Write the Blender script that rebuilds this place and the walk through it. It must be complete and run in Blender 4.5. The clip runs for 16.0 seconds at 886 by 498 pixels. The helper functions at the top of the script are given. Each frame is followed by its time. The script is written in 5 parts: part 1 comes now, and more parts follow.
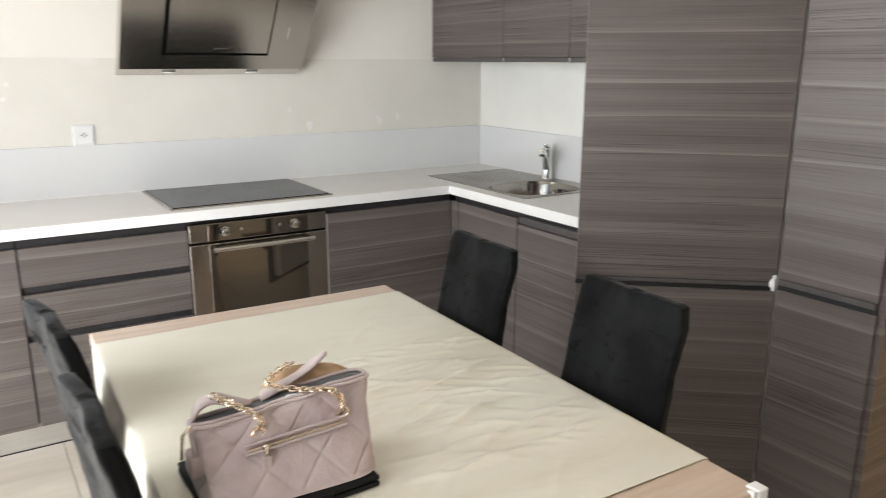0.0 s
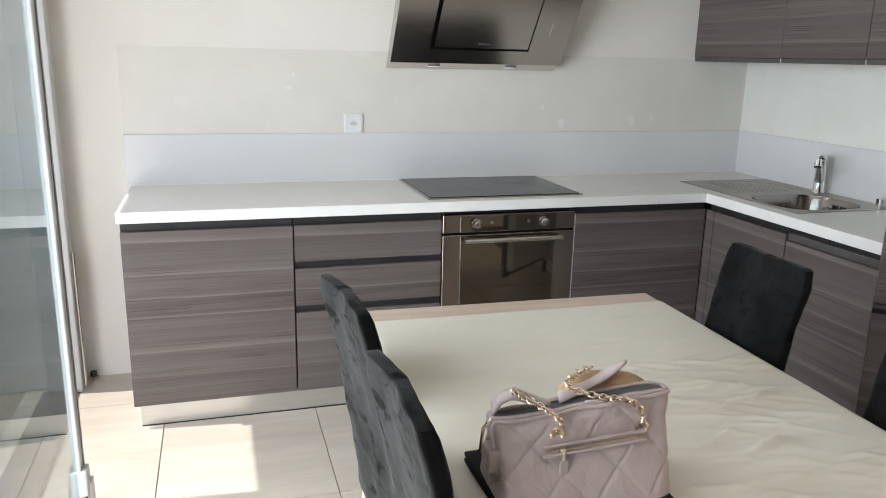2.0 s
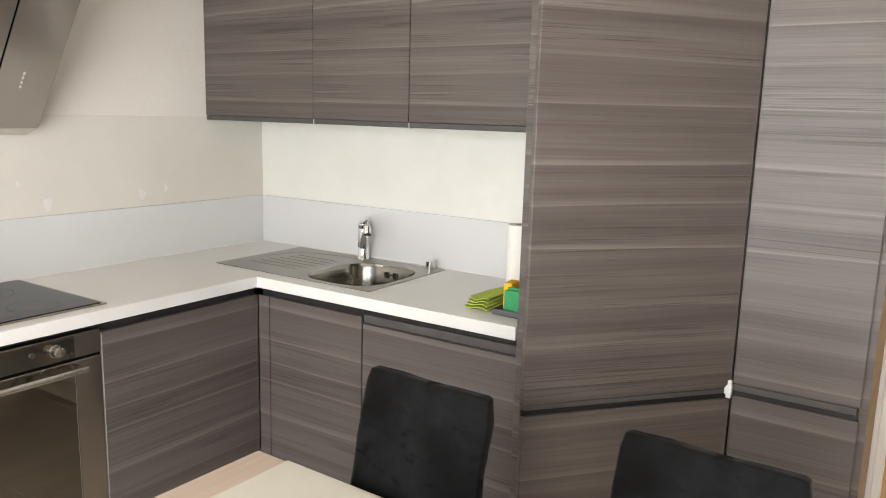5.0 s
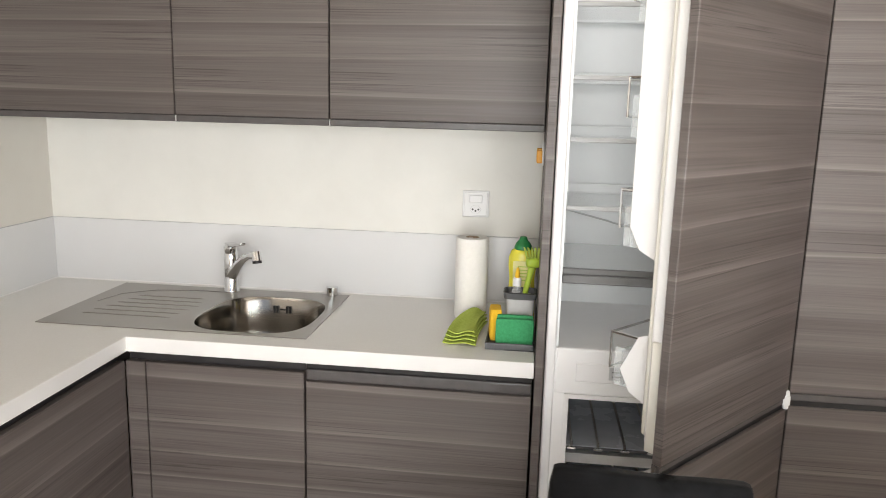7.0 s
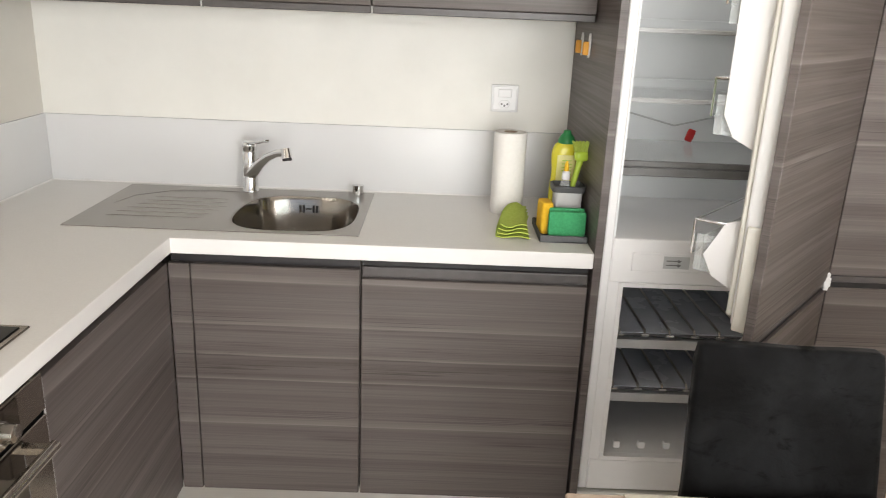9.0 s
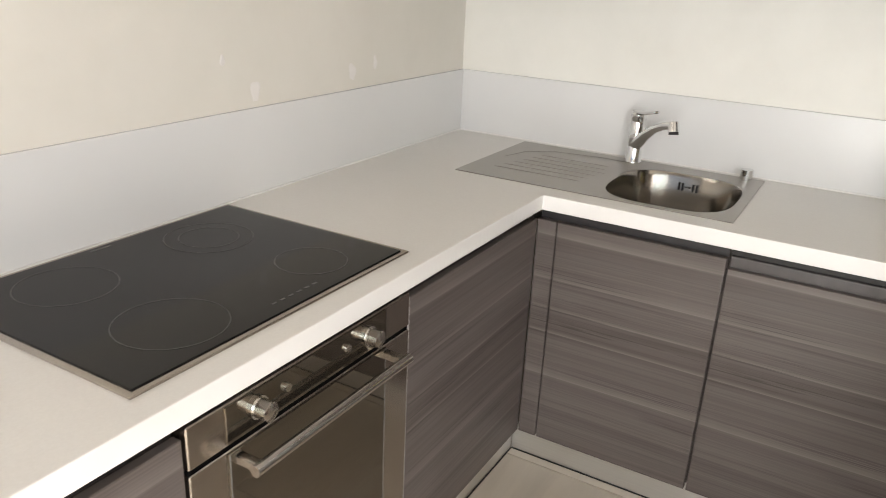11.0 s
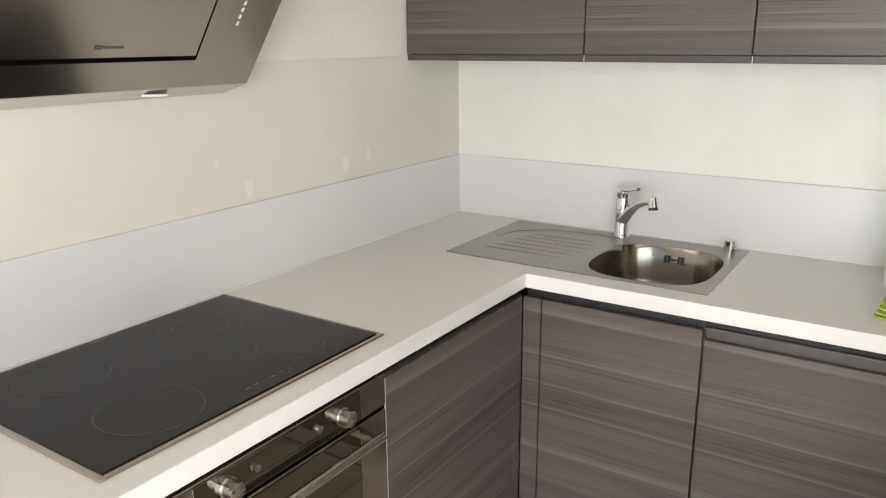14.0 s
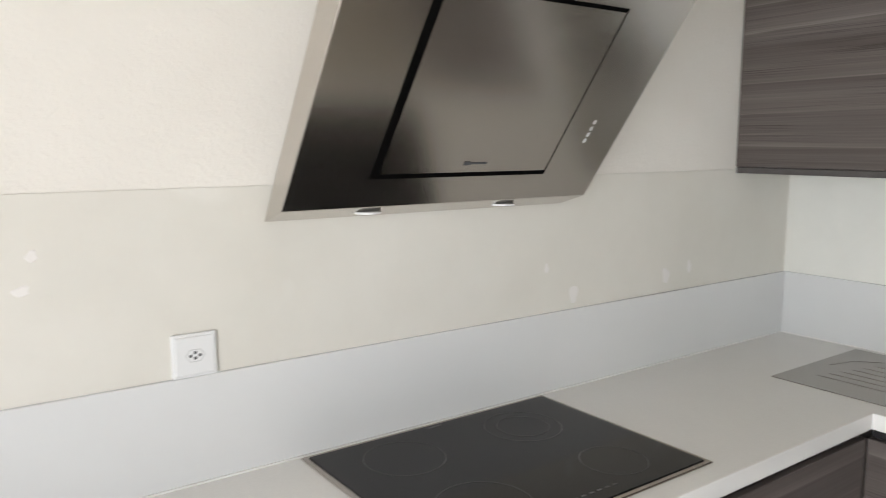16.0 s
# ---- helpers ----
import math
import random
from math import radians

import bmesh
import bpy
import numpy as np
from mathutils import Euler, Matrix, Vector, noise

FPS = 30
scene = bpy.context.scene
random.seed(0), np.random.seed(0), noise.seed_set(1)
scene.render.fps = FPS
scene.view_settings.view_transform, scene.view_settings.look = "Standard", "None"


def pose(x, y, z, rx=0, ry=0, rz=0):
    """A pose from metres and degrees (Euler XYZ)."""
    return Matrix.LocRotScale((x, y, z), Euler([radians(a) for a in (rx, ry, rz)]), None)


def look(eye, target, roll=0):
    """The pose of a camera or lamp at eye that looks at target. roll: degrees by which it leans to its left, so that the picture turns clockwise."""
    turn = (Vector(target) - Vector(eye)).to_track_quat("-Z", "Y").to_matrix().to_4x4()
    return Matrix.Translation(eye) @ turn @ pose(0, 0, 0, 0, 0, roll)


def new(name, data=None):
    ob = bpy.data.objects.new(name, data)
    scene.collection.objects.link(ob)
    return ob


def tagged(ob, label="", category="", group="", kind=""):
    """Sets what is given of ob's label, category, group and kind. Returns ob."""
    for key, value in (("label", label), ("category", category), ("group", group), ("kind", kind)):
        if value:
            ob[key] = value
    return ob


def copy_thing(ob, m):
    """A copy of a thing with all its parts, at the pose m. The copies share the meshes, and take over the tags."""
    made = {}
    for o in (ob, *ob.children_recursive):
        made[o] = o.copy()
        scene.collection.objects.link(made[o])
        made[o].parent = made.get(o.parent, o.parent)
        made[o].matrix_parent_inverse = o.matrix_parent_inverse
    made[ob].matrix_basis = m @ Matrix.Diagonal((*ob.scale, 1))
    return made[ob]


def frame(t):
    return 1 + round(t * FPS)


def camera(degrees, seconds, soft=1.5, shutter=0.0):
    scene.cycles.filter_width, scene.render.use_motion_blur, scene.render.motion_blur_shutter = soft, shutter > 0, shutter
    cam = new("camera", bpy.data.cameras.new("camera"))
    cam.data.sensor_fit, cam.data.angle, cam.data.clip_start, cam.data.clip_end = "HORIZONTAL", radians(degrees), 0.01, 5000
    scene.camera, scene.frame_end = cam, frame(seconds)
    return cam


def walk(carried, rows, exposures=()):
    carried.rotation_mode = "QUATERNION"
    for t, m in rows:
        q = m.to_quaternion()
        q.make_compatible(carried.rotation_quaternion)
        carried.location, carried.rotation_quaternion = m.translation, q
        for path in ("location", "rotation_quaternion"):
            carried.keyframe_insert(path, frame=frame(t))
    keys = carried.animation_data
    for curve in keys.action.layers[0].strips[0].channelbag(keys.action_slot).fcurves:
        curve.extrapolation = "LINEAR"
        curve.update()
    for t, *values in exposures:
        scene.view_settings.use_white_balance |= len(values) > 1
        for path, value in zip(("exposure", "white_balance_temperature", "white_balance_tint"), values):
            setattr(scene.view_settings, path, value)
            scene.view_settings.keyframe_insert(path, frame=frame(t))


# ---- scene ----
# ---- camera ----
cam = camera(60.8, 16.0, soft=0.95, shutter=0.3)
PATH = [
    (0, (-2.613, -3.64, 1.461), (-1.559, -2.01, 0.977), 0.2),
    (0.5, (-2.666, -3.692, 1.457), (-1.864, -1.927, 0.968), -0.2),
    (1, (-2.727, -3.728, 1.462), (-2.05, -1.908, 0.98), 0.9),
    (1.5, (-2.77, -3.663, 1.454), (-2.174, -1.817, 0.968), 1.4),
    (2, (-2.748, -3.52, 1.446), (-2.185, -1.665, 0.955), 1.3),
    (2.5, (-2.692, -3.325, 1.463), (-2.073, -1.487, 0.974), 1.0),
    (3, (-2.675, -3.193, 1.471), (-1.759, -1.475, 1.015), 1.0),
    (3.5, (-2.689, -3.083, 1.491), (-1.377, -1.631, 1.08), 0.2),
    (4, (-2.714, -3.045, 1.499), (-1.178, -1.826, 1.108), 0.5),
    (4.5, (-2.688, -2.957, 1.501), (-1.075, -1.835, 1.128), 1.3),
    (5, (-2.607, -2.753, 1.508), (-0.956, -1.681, 1.157), 1.6),
    (5.7, (-2.605, -2.42, 1.521), (-0.84, -1.60, 1.167), 1.5),
    (6.5, (-2.592, -1.96, 1.525), (-0.66, -1.53, 1.150), 1.4),
    (7.3, (-2.446, -1.588, 1.523), (-0.49, -1.476, 1.121), 1.2),
    (7.5, (-2.442, -1.519, 1.52), (-0.491, -1.495, 1.082), 0.8),
    (8, (-2.47, -1.383, 1.496), (-0.539, -1.498, 0.986), 1.1),
    (8.5, (-2.506, -1.329, 1.484), (-0.59, -1.435, 0.922), 2.0),
    (9, (-2.515, -1.311, 1.475), (-0.609, -1.333, 0.87), 2.4),
    (9.5, (-2.509, -1.312, 1.472), (-0.618, -1.166, 0.837), 2.4),
    (10, (-2.468, -1.315, 1.459), (-0.631, -0.872, 0.803), 3.0),
    (12.5, (-2.52, -1.48, 1.465), (-1.091, -0.288, 0.732), 0.8),
    (13, (-2.502, -1.505, 1.484), (-0.993, -0.382, 0.805), 0.2),
    (13.5, (-2.476, -1.526, 1.503), (-0.904, -0.452, 0.891), -0.0),
    (14, (-2.475, -1.549, 1.519), (-0.863, -0.491, 0.987), -0.4),
    (14.5, (-2.5, -1.547, 1.535), (-0.888, -0.447, 1.097), -0.6),
    (15, (-2.528, -1.519, 1.56), (-1.022, -0.243, 1.242), -0.8),
    (15.5, (-2.541, -1.488, 1.565), (-1.169, -0.056, 1.305), -0.5),
    (16, (-2.578, -1.468, 1.554), (-1.42, 0.139, 1.276), 0.0),
]
walk(cam, [(t, look(eye, target, roll)) for t, eye, target, roll in PATH], exposures=[(0, 0.22, 6850, 15), (0.5, -0.06, 6700, 14), (1.5, -0.15, 6450, 13), (2.5, -0.15, 6500, 13), (3, -0.12, 6700, 13), (3.5, 0.15, 6800, 14), (4, 0.3, 7050, 16), (4.5, 0.42, 7250, 17), (5, 0.4, 7250, 17), (7.5, 0.34, 7250, 18), (9, 0.38, 7300, 18), (12.5, 0.22, 7450, 18), (13, 0.22, 7450, 18), (15, 0.28, 6950, 16), (15.5, 0.05, 6900, 15), (16, 0.0, 6850, 15)])

# ---- world, sun, large lights ----
world = bpy.data.worlds.new("sky")
scene.world = world
world.use_nodes = True
wn, wl = world.node_tree.nodes, world.node_tree.links
sky = wn.new("ShaderNodeTexSky")
sky.sky_type = "NISHITA"
sky.sun_disc = False
sky.sun_elevation = radians(64)
sky.sun_rotation = radians(-84)
wl.new(sky.outputs[0], wn["Background"].inputs[0])
wn["Background"].inputs[1].default_value = 0.10

sun = new("sun", bpy.data.lights.new("sun", "SUN"))
sun.data.energy = 5.0
sun.data.angle = radians(0.6)
sun.data.color = (1.0, 0.95, 0.88)
SUN_DIR = Vector((1.0, -0.1, -math.tan(radians(64))))
sun.matrix_world = look((-12, -1, 18), Vector((-12, -1, 18)) + SUN_DIR)

# daylight of the open sky, standing in the balcony door's opening
sky_light = new("window_daylight", bpy.data.lights.new("window_daylight", "AREA"))
sky_light.data.shape = "RECTANGLE"
sky_light.data.size, sky_light.data.size_y = 2.5, 2.0
sky_light.data.energy = 103
sky_light.data.color = (0.938, 0.97, 0.992)
sky_light.matrix_world = look((-3.72, -2.36, 1.07), (0, -2.36, 1.07))

# lamp inside the open fridge
fridge_light = new("fridge_lamp", bpy.data.lights.new("fridge_lamp", "AREA"))
fridge_light.data.shape, fridge_light.data.size, fridge_light.data.size_y = "RECTANGLE", 0.30, 0.12
fridge_light.data.energy = 0.5
fridge_light.data.color = (0.94, 0.97, 1.0)
fridge_light.matrix_world = look((-0.42, -2.06, 2.005), (-0.30, -2.06, 1.0))

# warm lamp of the corridor
hall_light = new("corridor_light", bpy.data.lights.new("corridor_light", "POINT"))
hall_light.data.energy = 36
hall_light.data.shadow_soft_size = 0.12
hall_light.data.color = (1.0, 0.85, 0.64)
hall_light.matrix_world = pose(1.0, -3.25, 2.2)


# ---- materials ----
def mat(name, base=(0.8, 0.8, 0.8), rough=0.5, metal=0.0, **kw):
    m = bpy.data.materials.new(name)
    m.use_nodes = True
    b = m.node_tree.nodes["Principled BSDF"]
    b.inputs["Base Color"].default_value = (*base, 1)
    b.inputs["Roughness"].default_value = rough
    b.inputs["Metallic"].default_value = metal
    for k, v in kw.items():
        b.inputs[k.replace("_", " ")].default_value = v
    return m


def coords(m, scale, random_shift=False):
    n, l = m.node_tree.nodes, m.node_tree.links
    tc, mp = n.new("ShaderNodeTexCoord"), n.new("ShaderNodeMapping")
    mp.inputs["Scale"].default_value = scale
    l.new(tc.outputs["Object"], mp.inputs["Vector"])
    if random_shift:
        info, sc = n.new("ShaderNodeObjectInfo"), n.new("ShaderNodeVectorMath")
        sc.operation = "SCALE"
        sc.inputs[0].default_value = (13.0, 7.0, 5.0)
        l.new(info.outputs["Random"], sc.inputs["Scale"])
        l.new(sc.outputs[0], mp.inputs["Location"])
    return mp.outputs[0]


def noise_of(m, scale, detail=4.0, rough=0.55, warp=0.0, shift=False):
    n, l = m.node_tree.nodes, m.node_tree.links
    t = n.new("ShaderNodeTexNoise")
    t.inputs["Scale"].default_value = 1.0
    t.inputs["Detail"].default_value = detail
    t.inputs["Roughness"].default_value = rough
    t.inputs["Distortion"].default_value = warp
    l.new(coords(m, scale, shift), t.inputs["Vector"])
    return t.outputs["Fac"]


def ramp(m, fac, stops):
    n, l = m.node_tree.nodes, m.node_tree.links
    r = n.new("ShaderNodeValToRGB")
    e = r.color_ramp.elements
    e[1].position, e[0].position = stops[-1][0], stops[0][0]
    for p, _ in stops[1:-1]:
        e.new(p)
    order = sorted(range(len(e)), key=lambda i: e[i].position)
    for i, (_, c) in zip(order, stops):
        e[i].color = (*c, 1) if isinstance(c, tuple) else (c, c, c, 1)
    l.new(fac, r.inputs[0])
    return r.outputs[0]


def blend(m, fac, a, b, mode="MIX", strength=None):
    n, l = m.node_tree.nodes, m.node_tree.links
    x = n.new("ShaderNodeMix")
    x.data_type, x.blend_type = "RGBA", mode
    if strength is not None:
        x.inputs[0].default_value = strength
    else:
        l.new(fac, x.inputs[0])
    for sock, v in ((x.inputs[6], a), (x.inputs[7], b)):
        if isinstance(v, tuple):
            sock.default_value = (*v, 1)
        else:
            l.new(v, sock)
    return x.outputs[2]


def wire(m, out, name):
    m.node_tree.links.new(out, m.node_tree.nodes["Principled BSDF"].inputs[name])


def bump(m, height, strength=0.2, dist=0.001):
    n, l = m.node_tree.nodes, m.node_tree.links
    b = n.new("ShaderNodeBump")
    b.inputs["Strength"].default_value = strength
    b.inputs["Distance"].default_value = dist
    l.new(height, b.inputs["Height"])
    b0 = n["Principled BSDF"].inputs["Normal"]
    if b0.is_linked:
        l.new(b0.links[0].from_socket, b.inputs["Normal"])
    l.new(b.outputs[0], b0)


def math_node(m, op, a, b=0.0):
    n, l = m.node_tree.nodes, m.node_tree.links
    x = n.new("ShaderNodeMath")
    x.operation = op
    for sock, v in ((x.inputs[0], a), (x.inputs[1], b)):
        if isinstance(v, (int, float)):
            sock.default_value = v
        else:
            l.new(v, sock)
    return x.outputs[0]


def make_wood_front():
    """Grey-brown laminate: level bands that end in a crisp pale line, with fine dark grain in patches."""
    m = mat("grey_wood_laminate", rough=0.42, Specular_IOR_Level=0.4)
    n, l = m.node_tree.nodes, m.node_tree.links
    sep = n.new("ShaderNodeSeparateXYZ")
    l.new(coords(m, (1, 1, 1)), sep.inputs[0])
    drift = math_node(m, "MULTIPLY", noise_of(m, (0.16, 0.16, 3.4), 2, 0.4), 2.4)
    band = math_node(m, "FRACT", math_node(m, "ADD", math_node(m, "MULTIPLY", sep.outputs[2], 9.0), drift))
    fade = ramp(m, band, [(0.0, 1.10), (0.20, 1.04), (0.55, 0.98), (0.86, 0.90), (1.0, 0.95)])
    broad = ramp(m, noise_of(m, (0.30, 0.30, 14), 4, 0.6, 0.08), [(0.30, (0.084, 0.070, 0.065)), (0.5, (0.115, 0.098, 0.092)), (0.70, (0.150, 0.131, 0.125))])
    c = blend(m, None, broad, fade, "MULTIPLY", 1.0)
    fine = ramp(m, noise_of(m, (1.6, 1.6, 210), 6, 0.7, 0.4), [(0.32, 0.74), (0.68, 1.20)])
    c = blend(m, None, c, fine, "MULTIPLY", 0.75)
    line = ramp(m, band, [(0.0, 0.62), (0.025, 0.34), (0.14, 0.0), (0.975, 0.0), (1.0, 0.5)])
    here = ramp(m, noise_of(m, (0.35, 0.35, 7.0), 2, 0.5), [(0.40, 0.12), (0.60, 0.78)])
    c = blend(m, math_node(m, "MULTIPLY", line, here), c, (0.275, 0.248, 0.237))
    grain = ramp(m, noise_of(m, (1.1, 1.1, 120), 5, 0.6, 1.6), [(0.40, 0.75), (0.47, 0.0)])
    patch = ramp(m, noise_of(m, (1.0, 1.0, 10), 2, 0.5, 0.3), [(0.48, 0.05), (0.62, 1.0)])
    c = blend(m, math_node(m, "MULTIPLY", grain, patch), c, (0.045, 0.036, 0.033))
    wire(m, c, "Base Color")
    wire(m, ramp(m, noise_of(m, (1.5, 1.5, 120), 3), [(0.3, 0.5), (0.7, 0.36)]), "Roughness")
    bump(m, noise_of(m, (2, 2, 220), 3), 0.25, 0.0006)
    return m


def make_plaster():
    m = mat("rough_white_plaster", rough=0.9)
    c = ramp(m, noise_of(m, (1.3, 1.3, 1.3), 5, 0.6), [(0.3, (0.74, 0.71, 0.66)), (0.7, (0.80, 0.775, 0.73))])
    wire(m, c, "Base Color")
    bump(m, noise_of(m, (26, 26, 26), 3), 0.25, 0.003)
    bump(m, noise_of(m, (95, 95, 95), 4, 0.6), 0.6, 0.0022)
    return m


def make_band():
    m = mat("smooth_latex_band", rough=0.55)
    spots = ramp(m, noise_of(m, (5, 5, 5), 2, 0.4), [(0.68, 0.0), (0.74, 0.25)])
    c = ramp(m, noise_of(m, (2.2, 2.2, 2.2), 5, 0.6), [(0.3, (0.66, 0.64, 0.585)), (0.7, (0.73, 0.71, 0.66))])
    wire(m, blend(m, spots, c, (0.82, 0.81, 0.78)), "Base Color")
    bump(m, noise_of(m, (70, 70, 70), 4), 0.25, 0.001)
    return m


def make_speckle(name, a, b, rough, scale=40.0, bump_s=0.05):
    m = mat(name, rough=rough)
    wire(m, ramp(m, noise_of(m, (scale, scale, scale), 5, 0.6), [(0.3, a), (0.7, b)]), "Base Color")
    wire(m, ramp(m, noise_of(m, (6, 6, 6), 4), [(0.3, rough * 1.2), (0.7, rough * 0.85)]), "Roughness")
    if bump_s:
        bump(m, noise_of(m, (scale * 3, scale * 3, scale * 3), 3), bump_s, 0.0006)
    return m


def make_steel(name, base, rough, grain):
    m = mat(name, base, rough, 1.0)
    f = noise_of(m, grain, 4, 0.7)
    wire(m, ramp(m, f, [(0.3, rough * 0.85), (0.7, rough * 1.15)]), "Roughness")
    wire(m, ramp(m, f, [(0.3, tuple(v * 0.95 for v in base)), (0.7, tuple(min(1, v * 1.04) for v in base))]), "Base Color")
    bump(m, f, 0.03, 0.0002)
    return m


def make_tile():
    m = mat("beige_stone_look_tile", rough=0.3)
    c = ramp(m, noise_of(m, (0.9, 3.5, 2), 7, 0.62, 0.6, True), [(0.28, (0.50, 0.445, 0.37)), (0.5, (0.545, 0.49, 0.415)), (0.75, (0.59, 0.54, 0.465))])
    vein = ramp(m, noise_of(m, (1.6, 14, 4), 4, 0.6, 0.5, True), [(0.3, 0.86), (0.7, 1.06)])
    wire(m, blend(m, None, c, vein, "MULTIPLY", 0.8), "Base Color")
    wire(m, ramp(m, noise_of(m, (5, 5, 5), 4, 0.6, 0.0, True), [(0.3, 0.42), (0.7, 0.30)]), "Roughness")
    bump(m, noise_of(m, (40, 40, 40), 3), 0.05, 0.0006)
    return m


def make_velvet():
    m = mat("dark_grey_velvet", rough=0.85, Specular_IOR_Level=0.12, Sheen_Roughness=0.38)
    c = ramp(m, noise_of(m, (5, 5, 5), 5, 0.62, 0.5), [(0.34, (0.0014, 0.0014, 0.0016)), (0.5, (0.0055, 0.0058, 0.0064)), (0.7, (0.0130, 0.0137, 0.0150))])
    crush = ramp(m, noise_of(m, (13, 13, 26), 5, 0.65, 0.6), [(0.36, 0.0), (0.46, 1.0)])
    wire(m, blend(m, crush, (0.0010, 0.0010, 0.0012), c), "Base Color")
    sheen = ramp(m, noise_of(m, (4.5, 4.5, 4.5), 4, 0.6, 0.4), [(0.36, 0.04), (0.64, 0.26)])
    wire(m, blend(m, crush, (0.0, 0.0, 0.0), sheen), "Sheen Weight")
    bump(m, noise_of(m, (13, 13, 26), 4, 0.6, 0.6), 0.30, 0.005)
    bump(m, noise_of(m, (220, 220, 220), 2, 0.6), 0.15, 0.001)
    return m


def make_table_wood():
    m = mat("pale_pinkish_table_wood", rough=0.4)
    c = ramp(m, noise_of(m, (3, 40, 40), 5, 0.6, 0.3), [(0.3, (0.46, 0.35, 0.27)), (0.7, (0.56, 0.45, 0.37))])
    wire(m, c, "Base Color")
    bump(m, noise_of(m, (4, 90, 90), 3), 0.1, 0.0005)
    return m


def make_cloth():
    m = mat("translucent_cream_plastic", rough=0.28, Coat_Weight=0.15)
    c = ramp(m, noise_of(m, (1.1, 3.0, 1), 6, 0.6, 0.5), [(0.3, (0.60, 0.565, 0.47)), (0.62, (0.68, 0.655, 0.57))])
    band = ramp(m, noise_of(m, (0.5, 7.0, 1), 3, 0.5, 0.2), [(0.60, 0.0), (0.68, 0.35)])
    wire(m, blend(m, band, c, (0.58, 0.49, 0.37)), "Base Color")
    wire(m, ramp(m, noise_of(m, (7, 7, 7), 5), [(0.3, 0.40), (0.7, 0.295)]), "Roughness")
    bump(m, noise_of(m, (5, 11, 5), 4, 0.6, 1.2), 0.30, 0.006)
    bump(m, noise_of(m, (60, 60, 60), 3), 0.08, 0.001)
    return m


def make_leather():
    m = mat("mauve_quilted_leather", rough=0.42, Sheen_Weight=0.1)
    c = ramp(m, noise_of(m, (14, 14, 14), 5, 0.6), [(0.3, (0.375, 0.305, 0.30)), (0.7, (0.475, 0.395, 0.388))])
    wire(m, c, "Base Color")
    bump(m, noise_of(m, (380, 380, 380), 3), 0.25, 0.0006)
    bump(m, noise_of(m, (30, 30, 18), 4, 0.6, 0.9), 0.6, 0.006)
    return m


WOOD = make_wood_front()
PLASTER = make_plaster()
BAND = make_band()
BAND_EAST = make_speckle("white_painted_wall", (0.74, 0.74, 0.70), (0.80, 0.80, 0.76), 0.6, 3.0, 0.1)
SPLASH = make_speckle("glossy_pale_splashback", (0.685, 0.695, 0.70), (0.71, 0.72, 0.725), 0.22, 2.0, 0)
TOP = make_speckle("white_worktop_laminate", (0.735, 0.72, 0.695), (0.775, 0.76, 0.735), 0.33, 220.0, 0.08)
EDGE = make_speckle("white_worktop_edge", (0.75, 0.745, 0.735), (0.78, 0.775, 0.765), 0.38, 9.0, 0)
RECESS = make_speckle("dark_grip_profile", (0.020, 0.019, 0.021), (0.030, 0.028, 0.030), 0.4, 30.0, 0)
RAIL = make_speckle("grey_grip_profile", (0.065, 0.060, 0.060), (0.085, 0.078, 0.078), 0.4, 30.0, 0)
STEEL = make_steel("brushed_steel", (0.58, 0.55, 0.515), 0.215, (9, 9, 900))
STEEL_OVEN = make_steel("warm_brushed_oven_steel", (0.44, 0.395, 0.355), 0.235, (6, 6, 900))
STEEL_BOWL = make_steel("polished_basin_steel", (0.33, 0.305, 0.275), 0.17, (9, 9, 400))
STEEL_SINK = make_steel("satin_sink_steel", (0.37, 0.35, 0.325), 0.345, (500, 9, 9))
PLINTH = make_steel("aluminium_plinth", (0.74, 0.74, 0.73), 0.36, (3, 3, 200))
CHROME = mat("chrome", (0.78, 0.78, 0.78), 0.07, 1.0)
BLACK_GLASS = make_speckle("black_ceramic_glass", (0.007, 0.007, 0.008), (0.010, 0.0095, 0.0095), 0.09, 5.0, 0)
OVEN_GLASS = make_speckle("smoked_oven_glass", (0.185, 0.16, 0.13), (0.20, 0.175, 0.145), 0.035, 3.0, 0)
OVEN_GLASS.node_tree.nodes["Principled BSDF"].inputs["Metallic"].default_value = 0.94
BLACK_GLASS.node_tree.nodes["Principled BSDF"].inputs["Specular IOR Level"].default_value = 0.22
PRINT = mat("grey_print", (0.075, 0.073, 0.07), 0.4)
TILE = make_tile()
GROUT = make_speckle("grey_beige_grout", (0.26, 0.22, 0.17), (0.33, 0.29, 0.23), 0.9, 60.0, 0.2)
VELVET = make_velvet()
TABLE_WOOD = make_table_wood()
CLOTH = make_cloth()
LEATHER = make_leather()
LINING = make_speckle("tan_lining", (0.36, 0.23, 0.13), (0.45, 0.30, 0.18), 0.7, 60.0, 0.1)
GOLD = mat("pale_gold_metal", (0.80, 0.67, 0.54), 0.2, 1.0)
BLACK_PLASTIC = make_speckle("black_plastic", (0.006, 0.006, 0.0065), (0.012, 0.012, 0.013), 0.5, 80.0, 0.1)
# flat black without gloss, paints the shade inside narrow gaps
SHADOW = mat("gap_shade_black", (0.004, 0.004, 0.004), 1.0, 0.0, Specular_IOR_Level=0.0)
WHITE_PLASTIC = make_speckle("white_plastic", (0.74, 0.75, 0.755), (0.77, 0.78, 0.785), 0.35, 6.0, 0)
FRIDGE_WHITE = make_speckle("white_fridge_enamel", (0.85, 0.85, 0.85), (0.88, 0.88, 0.88), 0.5, 6.0, 0)
